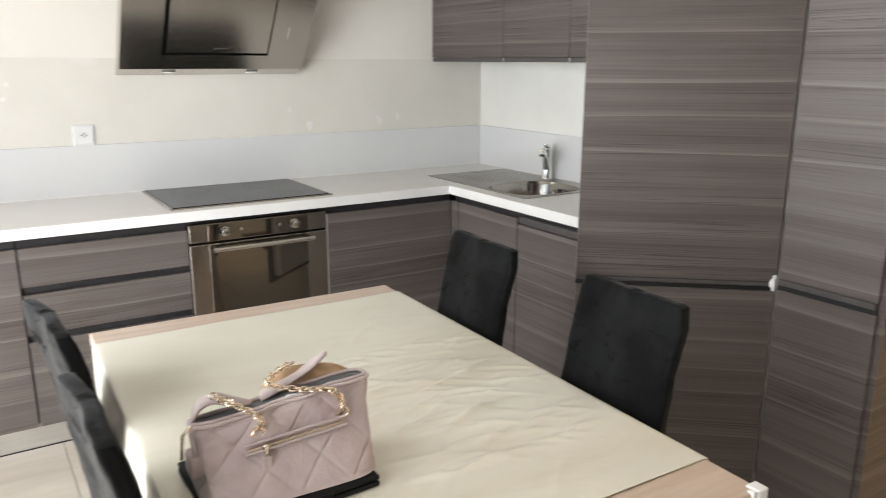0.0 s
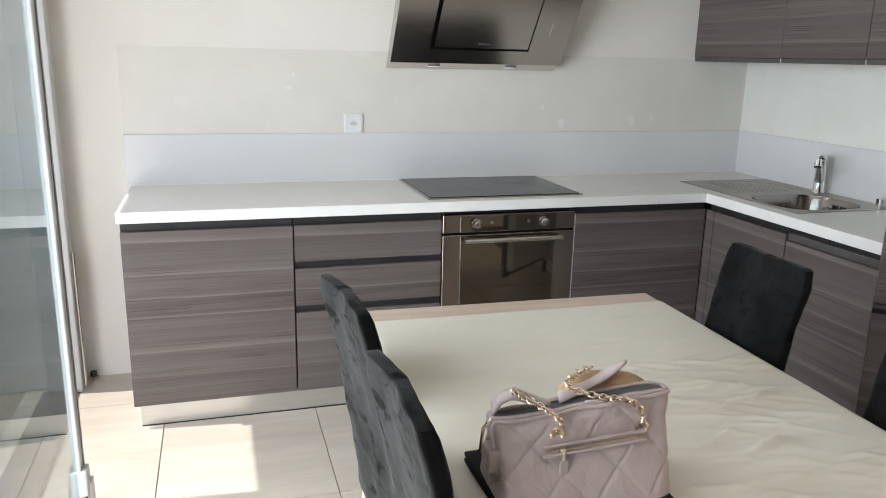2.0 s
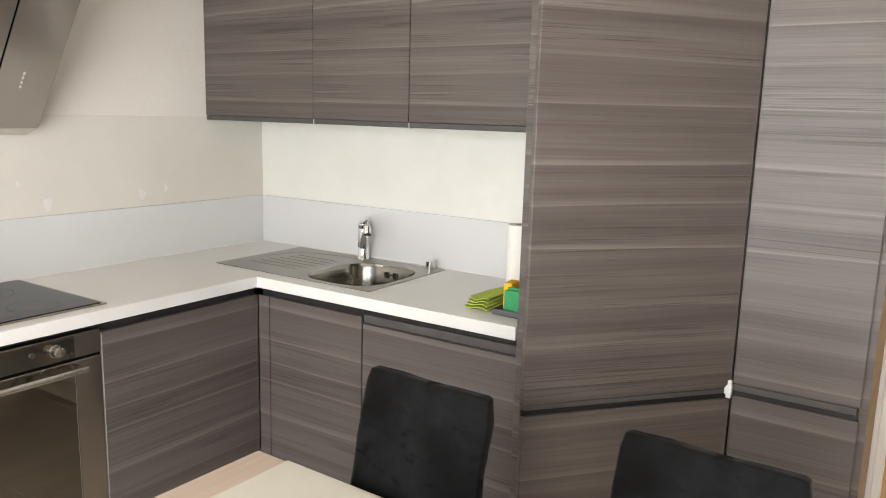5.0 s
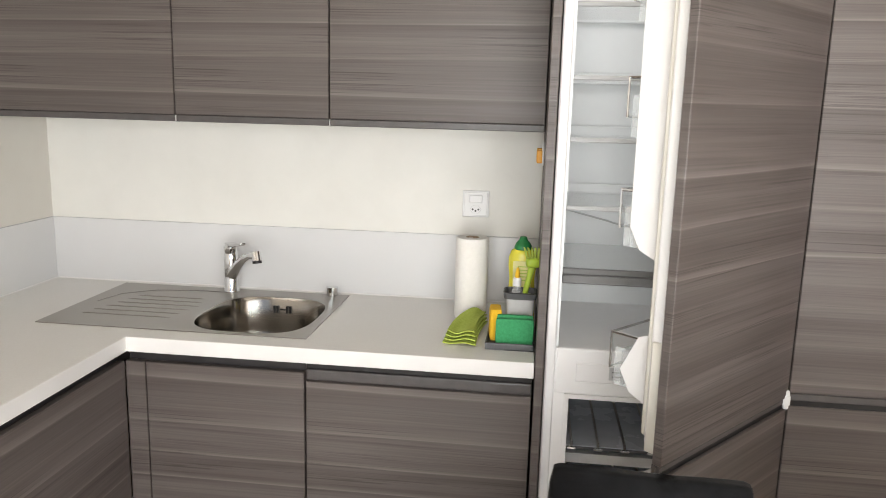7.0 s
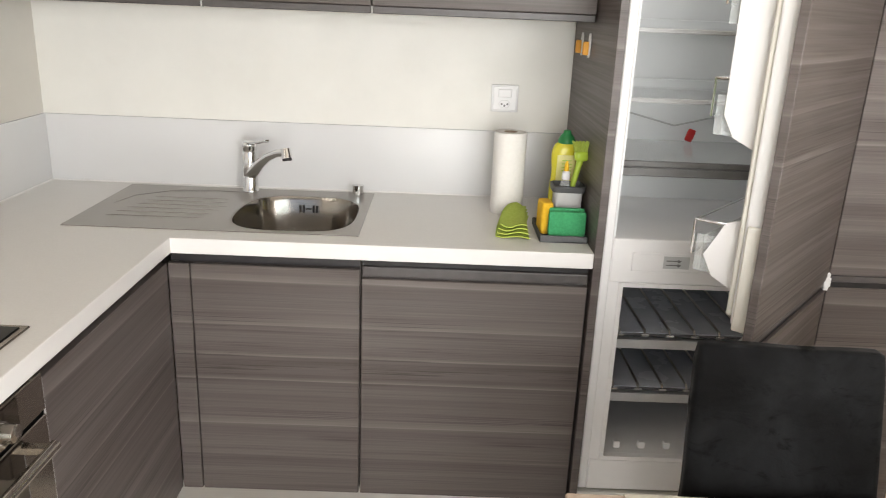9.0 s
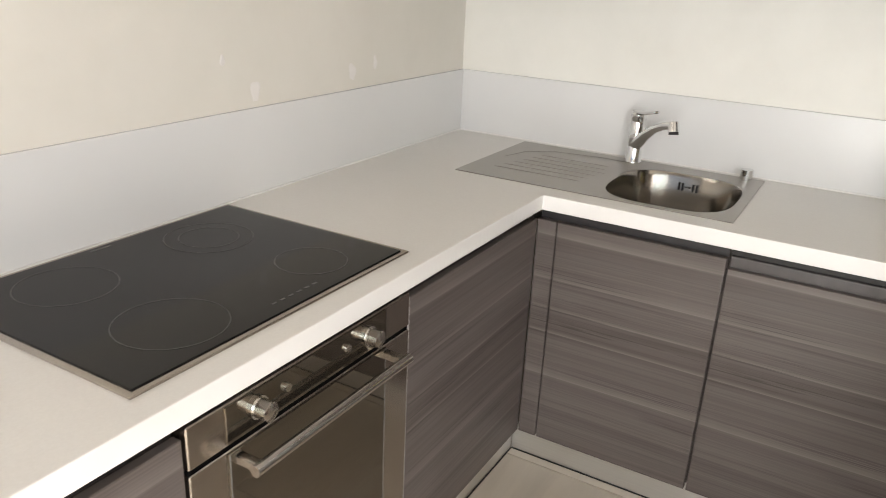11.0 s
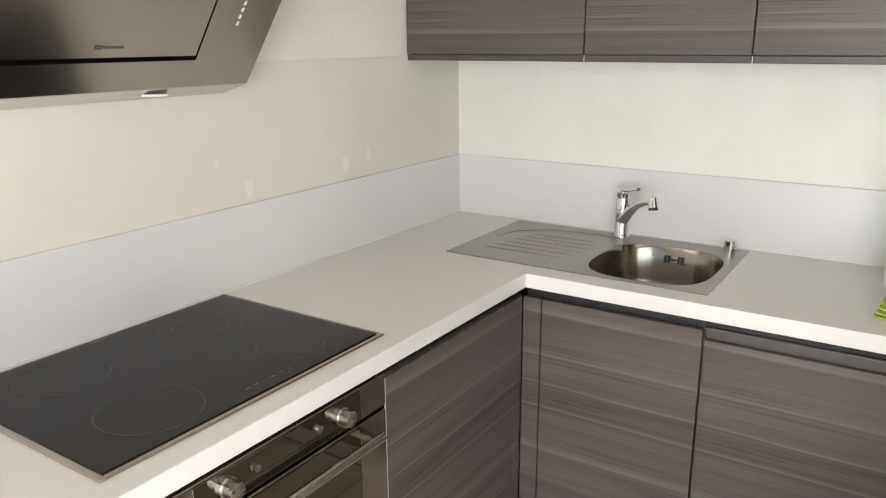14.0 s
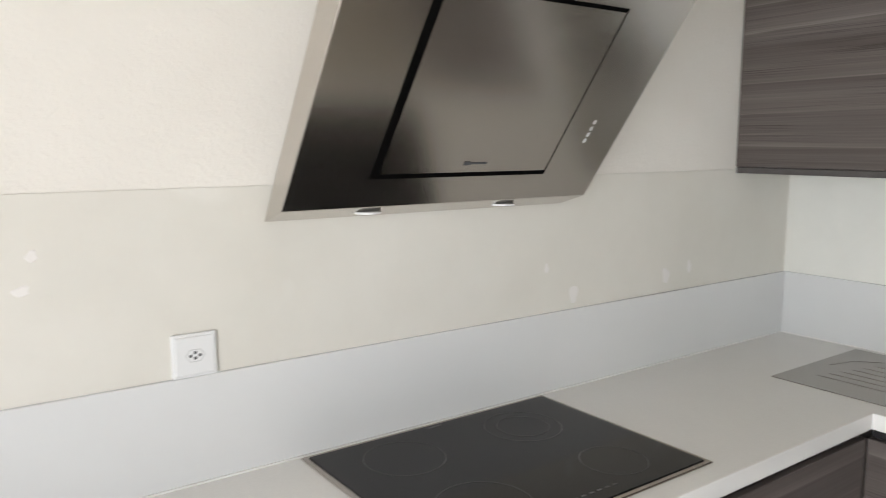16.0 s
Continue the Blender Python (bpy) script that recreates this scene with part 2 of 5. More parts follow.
FRIDGE_LINER = make_speckle("fridge_liner_plastic", (0.82, 0.85, 0.855), (0.86, 0.89, 0.895), 0.38, 4.0, 0)
CREAM = make_speckle("cream_gasket_plastic", (0.72, 0.70, 0.63), (0.76, 0.74, 0.68), 0.45, 6.0, 0)
GREY_TRIM = make_speckle("grey_shelf_trim", (0.16, 0.16, 0.16), (0.20, 0.20, 0.20), 0.4, 20.0, 0)
EVAP = make_speckle("dark_grey_evaporator", (0.46, 0.50, 0.55), (0.56, 0.60, 0.65), 0.25, 12.0, 0.2)
CLEAR = mat("clear_plastic", (0.80, 0.86, 0.87), 0.06, 0.0, Alpha=0.28)
GLASS = mat("window_glass", (0.38, 0.47, 0.49), 0.0, 0.0, Transmission_Weight=1.0, IOR=1.5)
FOLDER = mat("black_folder_fabric", (0.006, 0.006, 0.0065), 0.65, 0.0, Specular_IOR_Level=0.2)
RED = mat("red_plastic", (0.60, 0.02, 0.02), 0.35)
PAPER = make_speckle("white_kitchen_paper", (0.80, 0.79, 0.76), (0.85, 0.84, 0.81), 0.95, 90.0, 0.4)
CARDBOARD = mat("brown_cardboard", (0.32, 0.24, 0.17), 0.9)
LIME = make_speckle("lime_microfibre", (0.36, 0.47, 0.07), (0.47, 0.58, 0.12), 0.95, 130.0, 0.6)
LIME_PLASTIC = mat("lime_plastic", (0.42, 0.60, 0.06), 0.35)
GREEN_SCOURER = make_speckle("green_scourer", (0.02, 0.27, 0.10), (0.04, 0.36, 0.15), 0.85, 160.0, 0.5)
YELLOW_SPONGE = make_speckle("yellow_sponge", (0.75, 0.42, 0.02), (0.82, 0.50, 0.04), 0.9, 140.0, 0.6)
LABEL_YELLOW = mat("pale_yellow_label", (0.80, 0.76, 0.30), 0.35)
YELLOW_SOAP = mat("yellow_soap_bottle", (0.72, 0.66, 0.06), 0.2)
GREEN_CAP = mat("green_cap", (0.01, 0.20, 0.06), 0.35)
DARK_GREY = make_speckle("dark_grey_plastic", (0.07, 0.075, 0.08), (0.10, 0.105, 0.11), 0.5, 30.0, 0)
PALE_GREY = make_speckle("pale_grey_plastic", (0.52, 0.53, 0.53), (0.58, 0.59, 0.59), 0.45, 30.0, 0)
ORANGE = mat("orange_plastic", (0.80, 0.36, 0.03), 0.4)
WHITE_PAINT = make_speckle("white_lacquer", (0.74, 0.72, 0.70), (0.78, 0.76, 0.74), 0.4, 5.0, 0)
WINDOW_ALU = make_speckle("white_grey_window_profile", (0.50, 0.50, 0.49), (0.56, 0.56, 0.55), 0.35, 8.0, 0)
YELLOW_PAINT = make_speckle("yellow_wall_paint", (0.62, 0.42, 0.035), (0.68, 0.47, 0.05), 0.45, 4.0, 0.1)
PALE_YELLOW = make_speckle("pale_yellow_wall", (0.70, 0.62, 0.42), (0.75, 0.67, 0.47), 0.8, 6.0, 0.2)
MAT_FIBRE = make_speckle("grey_brown_mat_fibre", (0.045, 0.037, 0.03), (0.11, 0.09, 0.075), 0.98, 55.0, 0.8)
CONCRETE = make_speckle("pale_concrete", (0.36, 0.35, 0.33), (0.44, 0.43, 0.41), 0.9, 12.0, 0.3)
LEG_WOOD = make_speckle("pale_leg_wood", (0.46, 0.34, 0.26), (0.54, 0.42, 0.33), 0.5, 15.0, 0.1)
GRASS = make_speckle("far_green_ground", (0.05, 0.08, 0.03), (0.09, 0.12, 0.05), 0.95, 0.3, 0)


# ---- building blocks ----
def part(name, bm, material, parent=None, label="", smooth=False):
    me = bpy.data.meshes.new(name)
    bmesh.ops.recalc_face_normals(bm, faces=bm.faces)
    bm.to_mesh(me)
    bm.free()
    for m in material if isinstance(material, list) else [material]:
        me.materials.append(m)
    if smooth:
        for p in me.polygons:
            p.use_smooth = True
        me.set_sharp_from_angle(angle=radians(40))
    ob = new(name, me)
    if parent:
        ob.parent = parent
    if label:
        tagged(ob, label)
    return ob


def thing(name, x, y, z, rz, label, category, group=""):
    ob = new(name)
    ob.empty_display_size = 0.1
    ob.matrix_basis = pose(x, y, z, 0, 0, rz)
    return tagged(ob, label, category, group)


def structure(name, bm, material, label, category, smooth=False):
    return tagged(part(name, bm, material, smooth=smooth), label, category, kind="structure")


def bx(bm, x0, x1, y0, y1, z0, z1, r=0.0, seg=1):
    m = Matrix.LocRotScale(((x0 + x1) / 2, (y0 + y1) / 2, (z0 + z1) / 2), None, (abs(x1 - x0), abs(y1 - y0), abs(z1 - z0)))
    made = bmesh.ops.create_cube(bm, size=1, matrix=m)
    if r:
        es = list({e for v in made["verts"] for e in v.link_edges})
        bmesh.ops.bevel(bm, geom=es, offset=r, segments=seg, affect="EDGES", profile=0.5)
    return bm


def box(*a, r=0.0, seg=1):
    return bx(bmesh.new(), *a, r=r, seg=seg)


def rod(bm, p0, p1, r0, r1=None, seg=16):
    p0, p1 = Vector(p0), Vector(p1)
    d = p1 - p0
    m = Matrix.Translation((p0 + p1) / 2) @ d.to_track_quat("Z", "Y").to_matrix().to_4x4()
    bmesh.ops.create_cone(bm, cap_ends=True, segments=seg, radius1=r0, radius2=r0 if r1 is None else r1, depth=d.length, matrix=m)
    return bm


def tube(bm, pts, r, seg=8, cap=True):
    """A round tube along points; r is a number or one per point."""
    pts = [Vector(p) for p in pts]
    rings, side = [], None
    for i, p in enumerate(pts):
        d = (pts[min(i + 1, len(pts) - 1)] - pts[max(i - 1, 0)]).normalized()
        if side is None:
            side = d.orthogonal().normalized()
        side = (side - d * side.dot(d)).normalized()
        up = d.cross(side)
        rr = r[i] if isinstance(r, (list, tuple)) else r
        rings.append([bm.verts.new(p + (side * math.cos(a) + up * math.sin(a)) * rr) for a in (2 * math.pi * k / seg for k in range(seg))])
    for a, b in zip(rings, rings[1:]):
        for k in range(seg):
            bm.faces.new((a[k], a[(k + 1) % seg], b[(k + 1) % seg], b[k]))
    if cap:
        bm.faces.new(rings[0][::-1])
        bm.faces.new(rings[-1])
    return bm


def loft(bm, loops, cap0=True, cap1=True):
    rows = [[bm.verts.new(p) for p in lp] for lp in loops]
    n = len(rows[0])
    for a, b in zip(rows, rows[1:]):
        for k in range(n):
            bm.faces.new((a[k], a[(k + 1) % n], b[(k + 1) % n], b[k]))
    if cap0:
        bm.faces.new(rows[0][::-1])
    if cap1:
        bm.faces.new(rows[-1])
    return bm


def lathe(bm, x, y, prof, seg=24):
    return loft(bm, [[(x + r * math.cos(2 * math.pi * k / seg), y + r * math.sin(2 * math.pi * k / seg), z) for k in range(seg)] for r, z in prof])


def soft(hx, hy, hz, r, cuts=8, shape=None):
    """A rounded block of half sizes, with a fine surface that shape(v) may bend."""
    bm = bmesh.new()
    bmesh.ops.create_cube(bm, size=2)
    bmesh.ops.subdivide_edges(bm, edges=bm.edges[:], cuts=cuts, use_grid_fill=True)
    h = Vector((hx, hy, hz))
    for v in bm.verts:
        p = Vector(v.co[i] * h[i] for i in range(3))
        q = Vector(max(-h[i] + r, min(h[i] - r, p[i])) for i in range(3))
        d = p - q
        v.co = q + d.normalized() * r if d.length > 1e-9 else q
        if shape:
            v.co = shape(v.co.copy())
    return bm


def slab(xs, ys, keep, z0, z1, bevel=0.0):
    """A flat plate on a grid of lines, with the cells that keep(i, j) names; outer top edges bevelled."""
    bm = bmesh.new()
    vs = {}

    def vert(i, j, k):
        if (i, j, k) not in vs:
            vs[(i, j, k)] = bm.verts.new((xs[i], ys[j], (z0, z1)[k]))
        return vs[(i, j, k)]

    def on(i, j):
        return 0 <= i < len(xs) - 1 and 0 <= j < len(ys) - 1 and keep(i, j)

    for i in range(len(xs) - 1):
        for j in range(len(ys) - 1):
            if not on(i, j):
                continue
            for k in (0, 1):
                bm.faces.new([vert(a, b, k) for a, b in ((i, j), (i + 1, j), (i + 1, j + 1), (i, j + 1))])
            for di, dj, a, b in ((-1, 0, (i, j), (i, j + 1)), (1, 0, (i + 1, j), (i + 1, j + 1)), (0, -1, (i, j), (i + 1, j)), (0, 1, (i, j + 1), (i + 1, j + 1))):
                if not on(i + di, j + dj):
                    bm.faces.new((vert(*a, 0), vert(*b, 0), vert(*b, 1), vert(*a, 1)))
    bmesh.ops.recalc_face_normals(bm, faces=bm.faces)
    if bevel:
        es = [e for e in bm.edges if len(e.link_faces) == 2 and e.calc_face_angle() > 0.5]
        bmesh.ops.bevel(bm, geom=es, offset=bevel, segments=2, affect="EDGES", profile=0.5)
    return bm


# ---- the plan ----
CH = 2.5          # ceiling
WX = -3.40        # west wall, inner face
SY = -7.6         # south wall
TOP_Z = 0.875     # worktop
FR = -0.595       # front face of the base units
WIN0, WIN1, WIN_H = -0.10, -3.75, 2.11
DOOR0, DOOR1 = -2.70, -3.70

# ---- setting ----
bm = bx(bmesh.new(), WX - 0.3, 0.18, SY - 0.2, 0.2, -0.2, -0.006)
bx(bm, 0.18, 2.6, -4.0, -2.5, -0.2, -0.006)
floor = structure("floor", bm, GROUT, "beige stone-look tiled floor with thin grey joints", "floor")
structure("ceiling", bx(box(WX - 0.3, 0.18, SY - 0.2, 0.2, CH, CH + 0.15), 0.18, 2.6, -4.0, -2.5, CH, CH + 0.15), PLASTER, "plain white plastered ceiling", "ceiling")
structure("wall_north", box(WX - 0.3, 0.18, 0.0, 0.2, -0.006, CH), PLASTER, "off-white roughly plastered kitchen wall", "wall")
bm = box(0.0, 0.15, DOOR0, 0.0, -0.006, CH)
bx(bm, 0.0, 0.15, DOOR1, DOOR0, 2.05, CH)
bx(bm, 0.0, 0.15, SY, DOOR1, -0.006, CH)
structure("wall_east", bm, PLASTER, "white wall behind the sink with a doorway", "wall")
structure("wall_south", box(WX - 0.3, 0.15, SY - 0.2, SY, -0.006, CH), PLASTER, "plain white plastered wall", "wall")
bm = box(WX - 0.3, WX, WIN0, 0.0, -0.006, CH)
bx(bm, WX - 0.3, WX, WIN1, WIN0, WIN_H, CH)
bx(bm, WX - 0.3, WX, SY, WIN1, -0.006, CH)
structure("wall_west", bm, PLASTER, "white plastered wall around the balcony door", "wall")
structure("wall_corridor_north", box(0.15, 2.5, DOOR0, -2.55, -0.006, CH), YELLOW_PAINT, "yellow painted corridor wall", "wall")
structure("wall_corridor_south", box(0.15, 2.5, -3.95, -3.80, -0.006, CH), PALE_YELLOW, "pale yellow corridor wall", "wall")
structure("wall_corridor_end", box(2.4, 2.55, -3.80, DOOR0, -0.006, CH), PALE_YELLOW, "pale yellow corridor end wall", "wall")
structure("baseboard", box(0.16, 2.4, -3.80, -3.788, 0.0, 0.06, r=0.002), TABLE_WOOD, "low pale baseboard along the corridor wall", "baseboard")
structure("wall_band_north", box(-3.126, -0.001, -0.004, 0.0, 1.097, 1.468), BAND, "smooth greyish latex band above the splashback", "wall panel")
structure("wall_band_east", box(-0.004, 0.0, -1.733, -0.004, 1.097, 1.45), BAND_EAST, "smooth white painted strip above the sink", "wall panel")
for k, (x, z, w, hgt) in enumerate(((-1.075, 1.136, 0.016, 0.030), (-0.675, 1.148, 0.017, 0.026), (-0.56, 1.166, 0.009, 0.020), (-1.18, 1.22, 0.008, 0.012), (-2.40, 1.36, 0.010, 0.010), (-2.42, 1.30, 0.014, 0.010))):
    lp = [(x + w * math.cos(a) * (1 + 0.25 * math.sin(3 * a + k)), z + hgt * math.sin(a) * (1 + 0.2 * math.cos(2 * a + k))) for a in (2 * math.pi * q / 18 for q in range(18))]
    structure("wall_filler", loft(bmesh.new(), [[(px, -0.0042, pz) for px, pz in lp], [(x + (px - x) * 0.8, -0.0050, z + (pz - z) * 0.8) for px, pz in lp]]), WHITE_PAINT, "small white dab of wall filler", "wall filler")
bm = box(-0.06, 0.165, DOOR0 + 0.005, DOOR0 + 0.04, 0.0, 2.09, r=0.003)
bx(bm, -0.012, 0.162, DOOR0 - 0.02, DOOR0 + 0.005, 0.0, 2.05, r=0.002)
bx(bm, -0.012, 0.162, DOOR1 - 0.06, DOOR1 + 0.02, 0.0, 2.09, r=0.003)
bx(bm, -0.012, 0.162, DOOR1 + 0.02, DOOR0 - 0.02, 2.03, 2.09, r=0.003)
structure("door_frame", bm, WHITE_PAINT, "white lacquered door frame to the corridor", "door frame")
structure("balcony_floor", box(-5.6, WX - 0.3, -8.0, 0.6, -0.2, -0.02), CONCRETE, "pale concrete balcony slab", "balcony floor")
structure("ground", box(-400, 400, -400, 400, -6.2, -6.0), GRASS, "distant green ground below the balcony", "ground")


# ---- balcony door ----
def balcony_door():
    w = thing("door_1", WX, WIN0, 0, 0, "white-framed sliding glass balcony door standing half open", "sliding door")
    w["kind"] = "structure"
    L = WIN1 - WIN0
    part("jamb", box(-0.10, 0.045, -0.075, 0.0, 0.0, WIN_H, r=0.004), WINDOW_ALU, w)
    part("jamb", box(-0.10, 0.045, L, L + 0.075, 0.0, WIN_H, r=0.004), WINDOW_ALU, w)
    part("head", box(-0.10, 0.06, L + 0.075, -0.075, WIN_H - 0.07, WIN_H, r=0.004), WINDOW_ALU, w)
    part("sill_track", bx(box(-0.12, 0.03, L + 0.075, -0.075, -0.004, 0.018, r=0.003), 0.157, 0.197, L + 0.075, -1.02, 0.0, 0.010, r=0.002), STEEL, w, "metal floor track")
    # inner leaf, slid aside
    y0, y1, x0, x1 = -1.0, -2.90, 0.162, 0.192
    bm = box(x0, x1, y0 - 0.045, y0, 0.012, WIN_H - 0.08, r=0.003)
    part("stile", bm, WINDOW_ALU, w)
    part("stile", box(x0, x1, y1, y1 + 0.045, 0.012, WIN_H - 0.08, r=0.003), WINDOW_ALU, w)
    part("rail", box(x0, x1, y1 + 0.045, y0 - 0.045, 0.012, 0.045, r=0.003), WINDOW_ALU, w)
    part("rail", box(x0, x1, y1 + 0.045, y0 - 0.045, WIN_H - 0.125, WIN_H - 0.08, r=0.003), WINDOW_ALU, w)
    p = part("pane", box(x0 + 0.011, x0 + 0.019, y1 + 0.04, y0 - 0.04, 0.04, WIN_H - 0.12), GLASS, w, "clear glass pane")
    p.visible_shadow = False
    bm = box(x0 - 0.004, x1 + 0.016, y0 - 0.05, y0 + 0.012, 0.06, 0.15, r=0.006, seg=2)
    bx(bm, x1 + 0.008, x1 + 0.024, y0 - 0.03, y0 + 0.02, 0.0, 0.10, r=0.004, seg=2)
    part("roller_block", bm, PALE_GREY, w, "grey plastic roller block")
    part("seal", box(x1 - 0.002, x1 + 0.004, y0 - 0.006, y0 + 0.004, 0.02, WIN_H - 0.08), GREY_TRIM, w, "grey rubber seal")
    part("hinge_pin", rod(bmesh.new(), (0.055, -0.05, 0.02), (0.055, -0.05, 0.62), 0.007), STEEL, w)


balcony_door()
stop = thing("door_stop", WX + 0.075, -0.06, 0.0, 0, "small black rubber door stop beside the balcony door", "door stop")
part("stem", rod(bmesh.new(), (0, 0, 0.0), (0, 0, 0.026), 0.006, seg=12), STEEL, stop)
part("bumper", lathe(bmesh.new(), 0, 0, [(0.008, 0.022), (0.014, 0.026), (0.015, 0.042), (0.010, 0.050), (0.003, 0.052)], 16), BLACK_PLASTIC, stop, smooth=True)


# ---- worktop, splashback, base units ----
xs = [-3.111, -0.618, -0.532, -0.125, -0.002]
ys = [-1.733, -1.09, -0.71, -0.614, -0.002]
L_KEEP = lambda i, j: not (i == 0 and j < 3) and not (i == 2 and j == 1)
bm = slab(xs, ys, L_KEEP, 0.832, TOP_Z, 0.0025)
for f in bm.faces:
    f.material_index = 0 if abs(f.normal.z) > 0.9 else 1
tagged(part("worktop", bm, [TOP, EDGE]), "white laminate L-shaped kitchen worktop", "worktop")

bm = box(-3.126, -0.014, -0.014, 0.0, TOP_Z, 1.097, r=0.0015)
tagged(part("splashback", bm, SPLASH), "glossy pale bluish splashback panel along the hob", "splashback")
tagged(part("splashback", box(-0.014, 0.0, -1.733, -0.002, TOP_Z, 1.097, r=0.0015), SPLASH), "glossy pale splashback panel behind the sink", "splashback")
structure("trim", bx(box(-3.116, -0.02, -0.018, -0.014, TOP_Z, TOP_Z + 0.004), -0.018, -0.014, -1.733, -0.02, TOP_Z, TOP_Z + 0.004), EDGE, "thin white silicone joint above the worktop", "trim")


def front(name, parent, x0, x1, z0, z1, y, label=""):
    return part(name, box(x0, x1, y, y + 0.019, z0, z1, r=0.0015), WOOD, parent, label)


def grip(parent, x0, x1, z0, z1, y):
    """A recessed dark grip profile above a front."""
    bm = box(x0, x1, y + 0.022, y + 0.027, z0, z1)
    bx(bm, x0, x1, y + 0.003, y + 0.022, z1 - 0.004, z1, r=0.001)
    return part("grip_profile", bm, RECESS, parent)


def base_unit(x0, x1, label, fronts):
    """A base unit against the hob wall; its fronts as (name, z0, z1)."""
    u = thing("base_cabinet", x0, 0, 0, 0, label, "cabinet", "base cabinets")
    w = x1 - x0
    part("body", box(0.001, w - 0.001, FR + 0.028, -0.02, 0.10, 0.83), WOOD, u)
    for name, z0, z1 in fronts:
        front(name, u, 0.002, w - 0.002, z0, z1, FR)
        above = [a for _, a, _ in fronts if a > z1]
        grip(u, 0.002, w - 0.002, z1, min(above) if above else 0.831, FR)
    return u


base_unit(-3.105, -2.474, "grey wood-grain base cabinet with one tall door", [("door", 0.098, 0.796)])
base_unit(-2.472, -1.866, "grey wood-grain base cabinet with three drawers", [("drawer", 0.650, 0.796), ("drawer", 0.466, 0.621), ("drawer", 0.098, 0.436)])
u = base_unit(-1.260, -0.5965, "grey wood-grain corner cabinet with a plain door", [("door", 0.100, 0.798)])
part("edge_band", box(-0.0015, 0.0018, FR + 0.0005, FR + 0.019, 0.100, 0.798), PALE_GREY, u, "pale edge band of the door")
u = thing("oven_housing", -1.866, 0, 0, 0, "grey wood-grain housing of the built-in oven", "cabinet", "base cabinets")
part("bottom_panel", box(0.002, 0.602, FR, FR + 0.019, 0.105, 0.205, r=0.0015), WOOD, u)
part("side", box(0.002, 0.018, FR + 0.03, -0.02, 0.1, 0.83), WOOD, u)
part("side", box(0.586, 0.602, FR + 0.03, -0.02, 0.1, 0.83), WOOD, u)
part("top_rail", box(0.018, 0.586, FR + 0.012, FR + 0.05, 0.818, 0.83), BLACK_PLASTIC, u)
structure("plinth_1", box(-3.082, -0.570, FR + 0.030, FR + 0.042, 0.0, 0.098), PLINTH, "brushed aluminium plinth under the hob units", "plinth")
structure("plinth_2", box(FR + 0.030, FR + 0.042, -1.735, FR + 0.030, 0.0, 0.098), PLINTH, "brushed aluminium plinth under the sink units", "plinth")
structure("trim_plinth", bx(box(-3.082, -0.570, FR + 0.027, FR + 0.0305, 0.0, 0.004), FR + 0.027, FR + 0.0305, -1.735, FR + 0.027, 0.0, 0.004), BLACK_PLASTIC, "thin dark seal at the foot of the plinth", "trim")
structure("plinth_end", box(-3.084, -3.072, FR + 0.042, -0.02, 0.0, 0.098), PLINTH, "brushed aluminium plinth end", "plinth")


def side_unit(y0, y1, label, name, build):
    """A unit of the sink wall: local x runs along the wall to the south, the front faces local -y."""
    u = thing(name, 0, y0, 0, -90, label, "cabinet" if "cab" in name else name.replace("_", " "))
    build(u, y0 - y1)
    return u


def sink_cab(u, w):
    part("filler", box(-(0.615 + FR), 0.036, FR, FR + 0.019, 0.095, 0.797, r=0.001), WOOD, u)
    front("door", u, 0.040, w - 0.002, 0.095, 0.797, FR)
    part("body", box(0.001, w - 0.001, FR + 0.028, FR + 0.04, 0.10, 0.83), WOOD, u)
    grip(u, -0.018, w - 0.002, 0.797, 0.831, FR)


def dishwasher(u, w):
    front("door", u, 0.003, w - 0.004, 0.095, 0.772, FR)
    bm = box(0.003, w - 0.004, FR + 0.006, FR + 0.03, 0.776, 0.806, r=0.004, seg=2)
    bx(bm, 0.003, w - 0.004, FR + 0.016, FR + 0.03, 0.770, 0.778)
    part("grip_profile", bm, RAIL, u)
    part("control_edge", box(0.003, w - 0.004, FR + 0.012, FR + 0.05, 0.808, 0.828), BLACK_PLASTIC, u)
    part("button", box(0.18, 0.21, FR + 0.008, FR + 0.02, 0.817, 0.824), BLACK_PLASTIC, u)
    part("body", box(0.006, w - 0.006, FR + 0.03, -0.05, 0.10, 0.806), BLACK_PLASTIC, u)


side_unit(-0.616, -1.113, "grey wood-grain sink cabinet with a narrow corner filler", "sink_cabinet", sink_cab)
side_unit(-1.114, -1.733, "integrated dishwasher with a grey wood-grain front", "dishwasher", dishwasher)


# ---- tall units ----
u = thing("tall_side_panel", 0, -1.735, 0, -90, "grey wood-grain side panel between worktop and fridge", "cabinet panel")
part("panel", box(0.0, 0.022, -0.612, -0.002, 0.0, 2.2, r=0.001), WOOD, u)

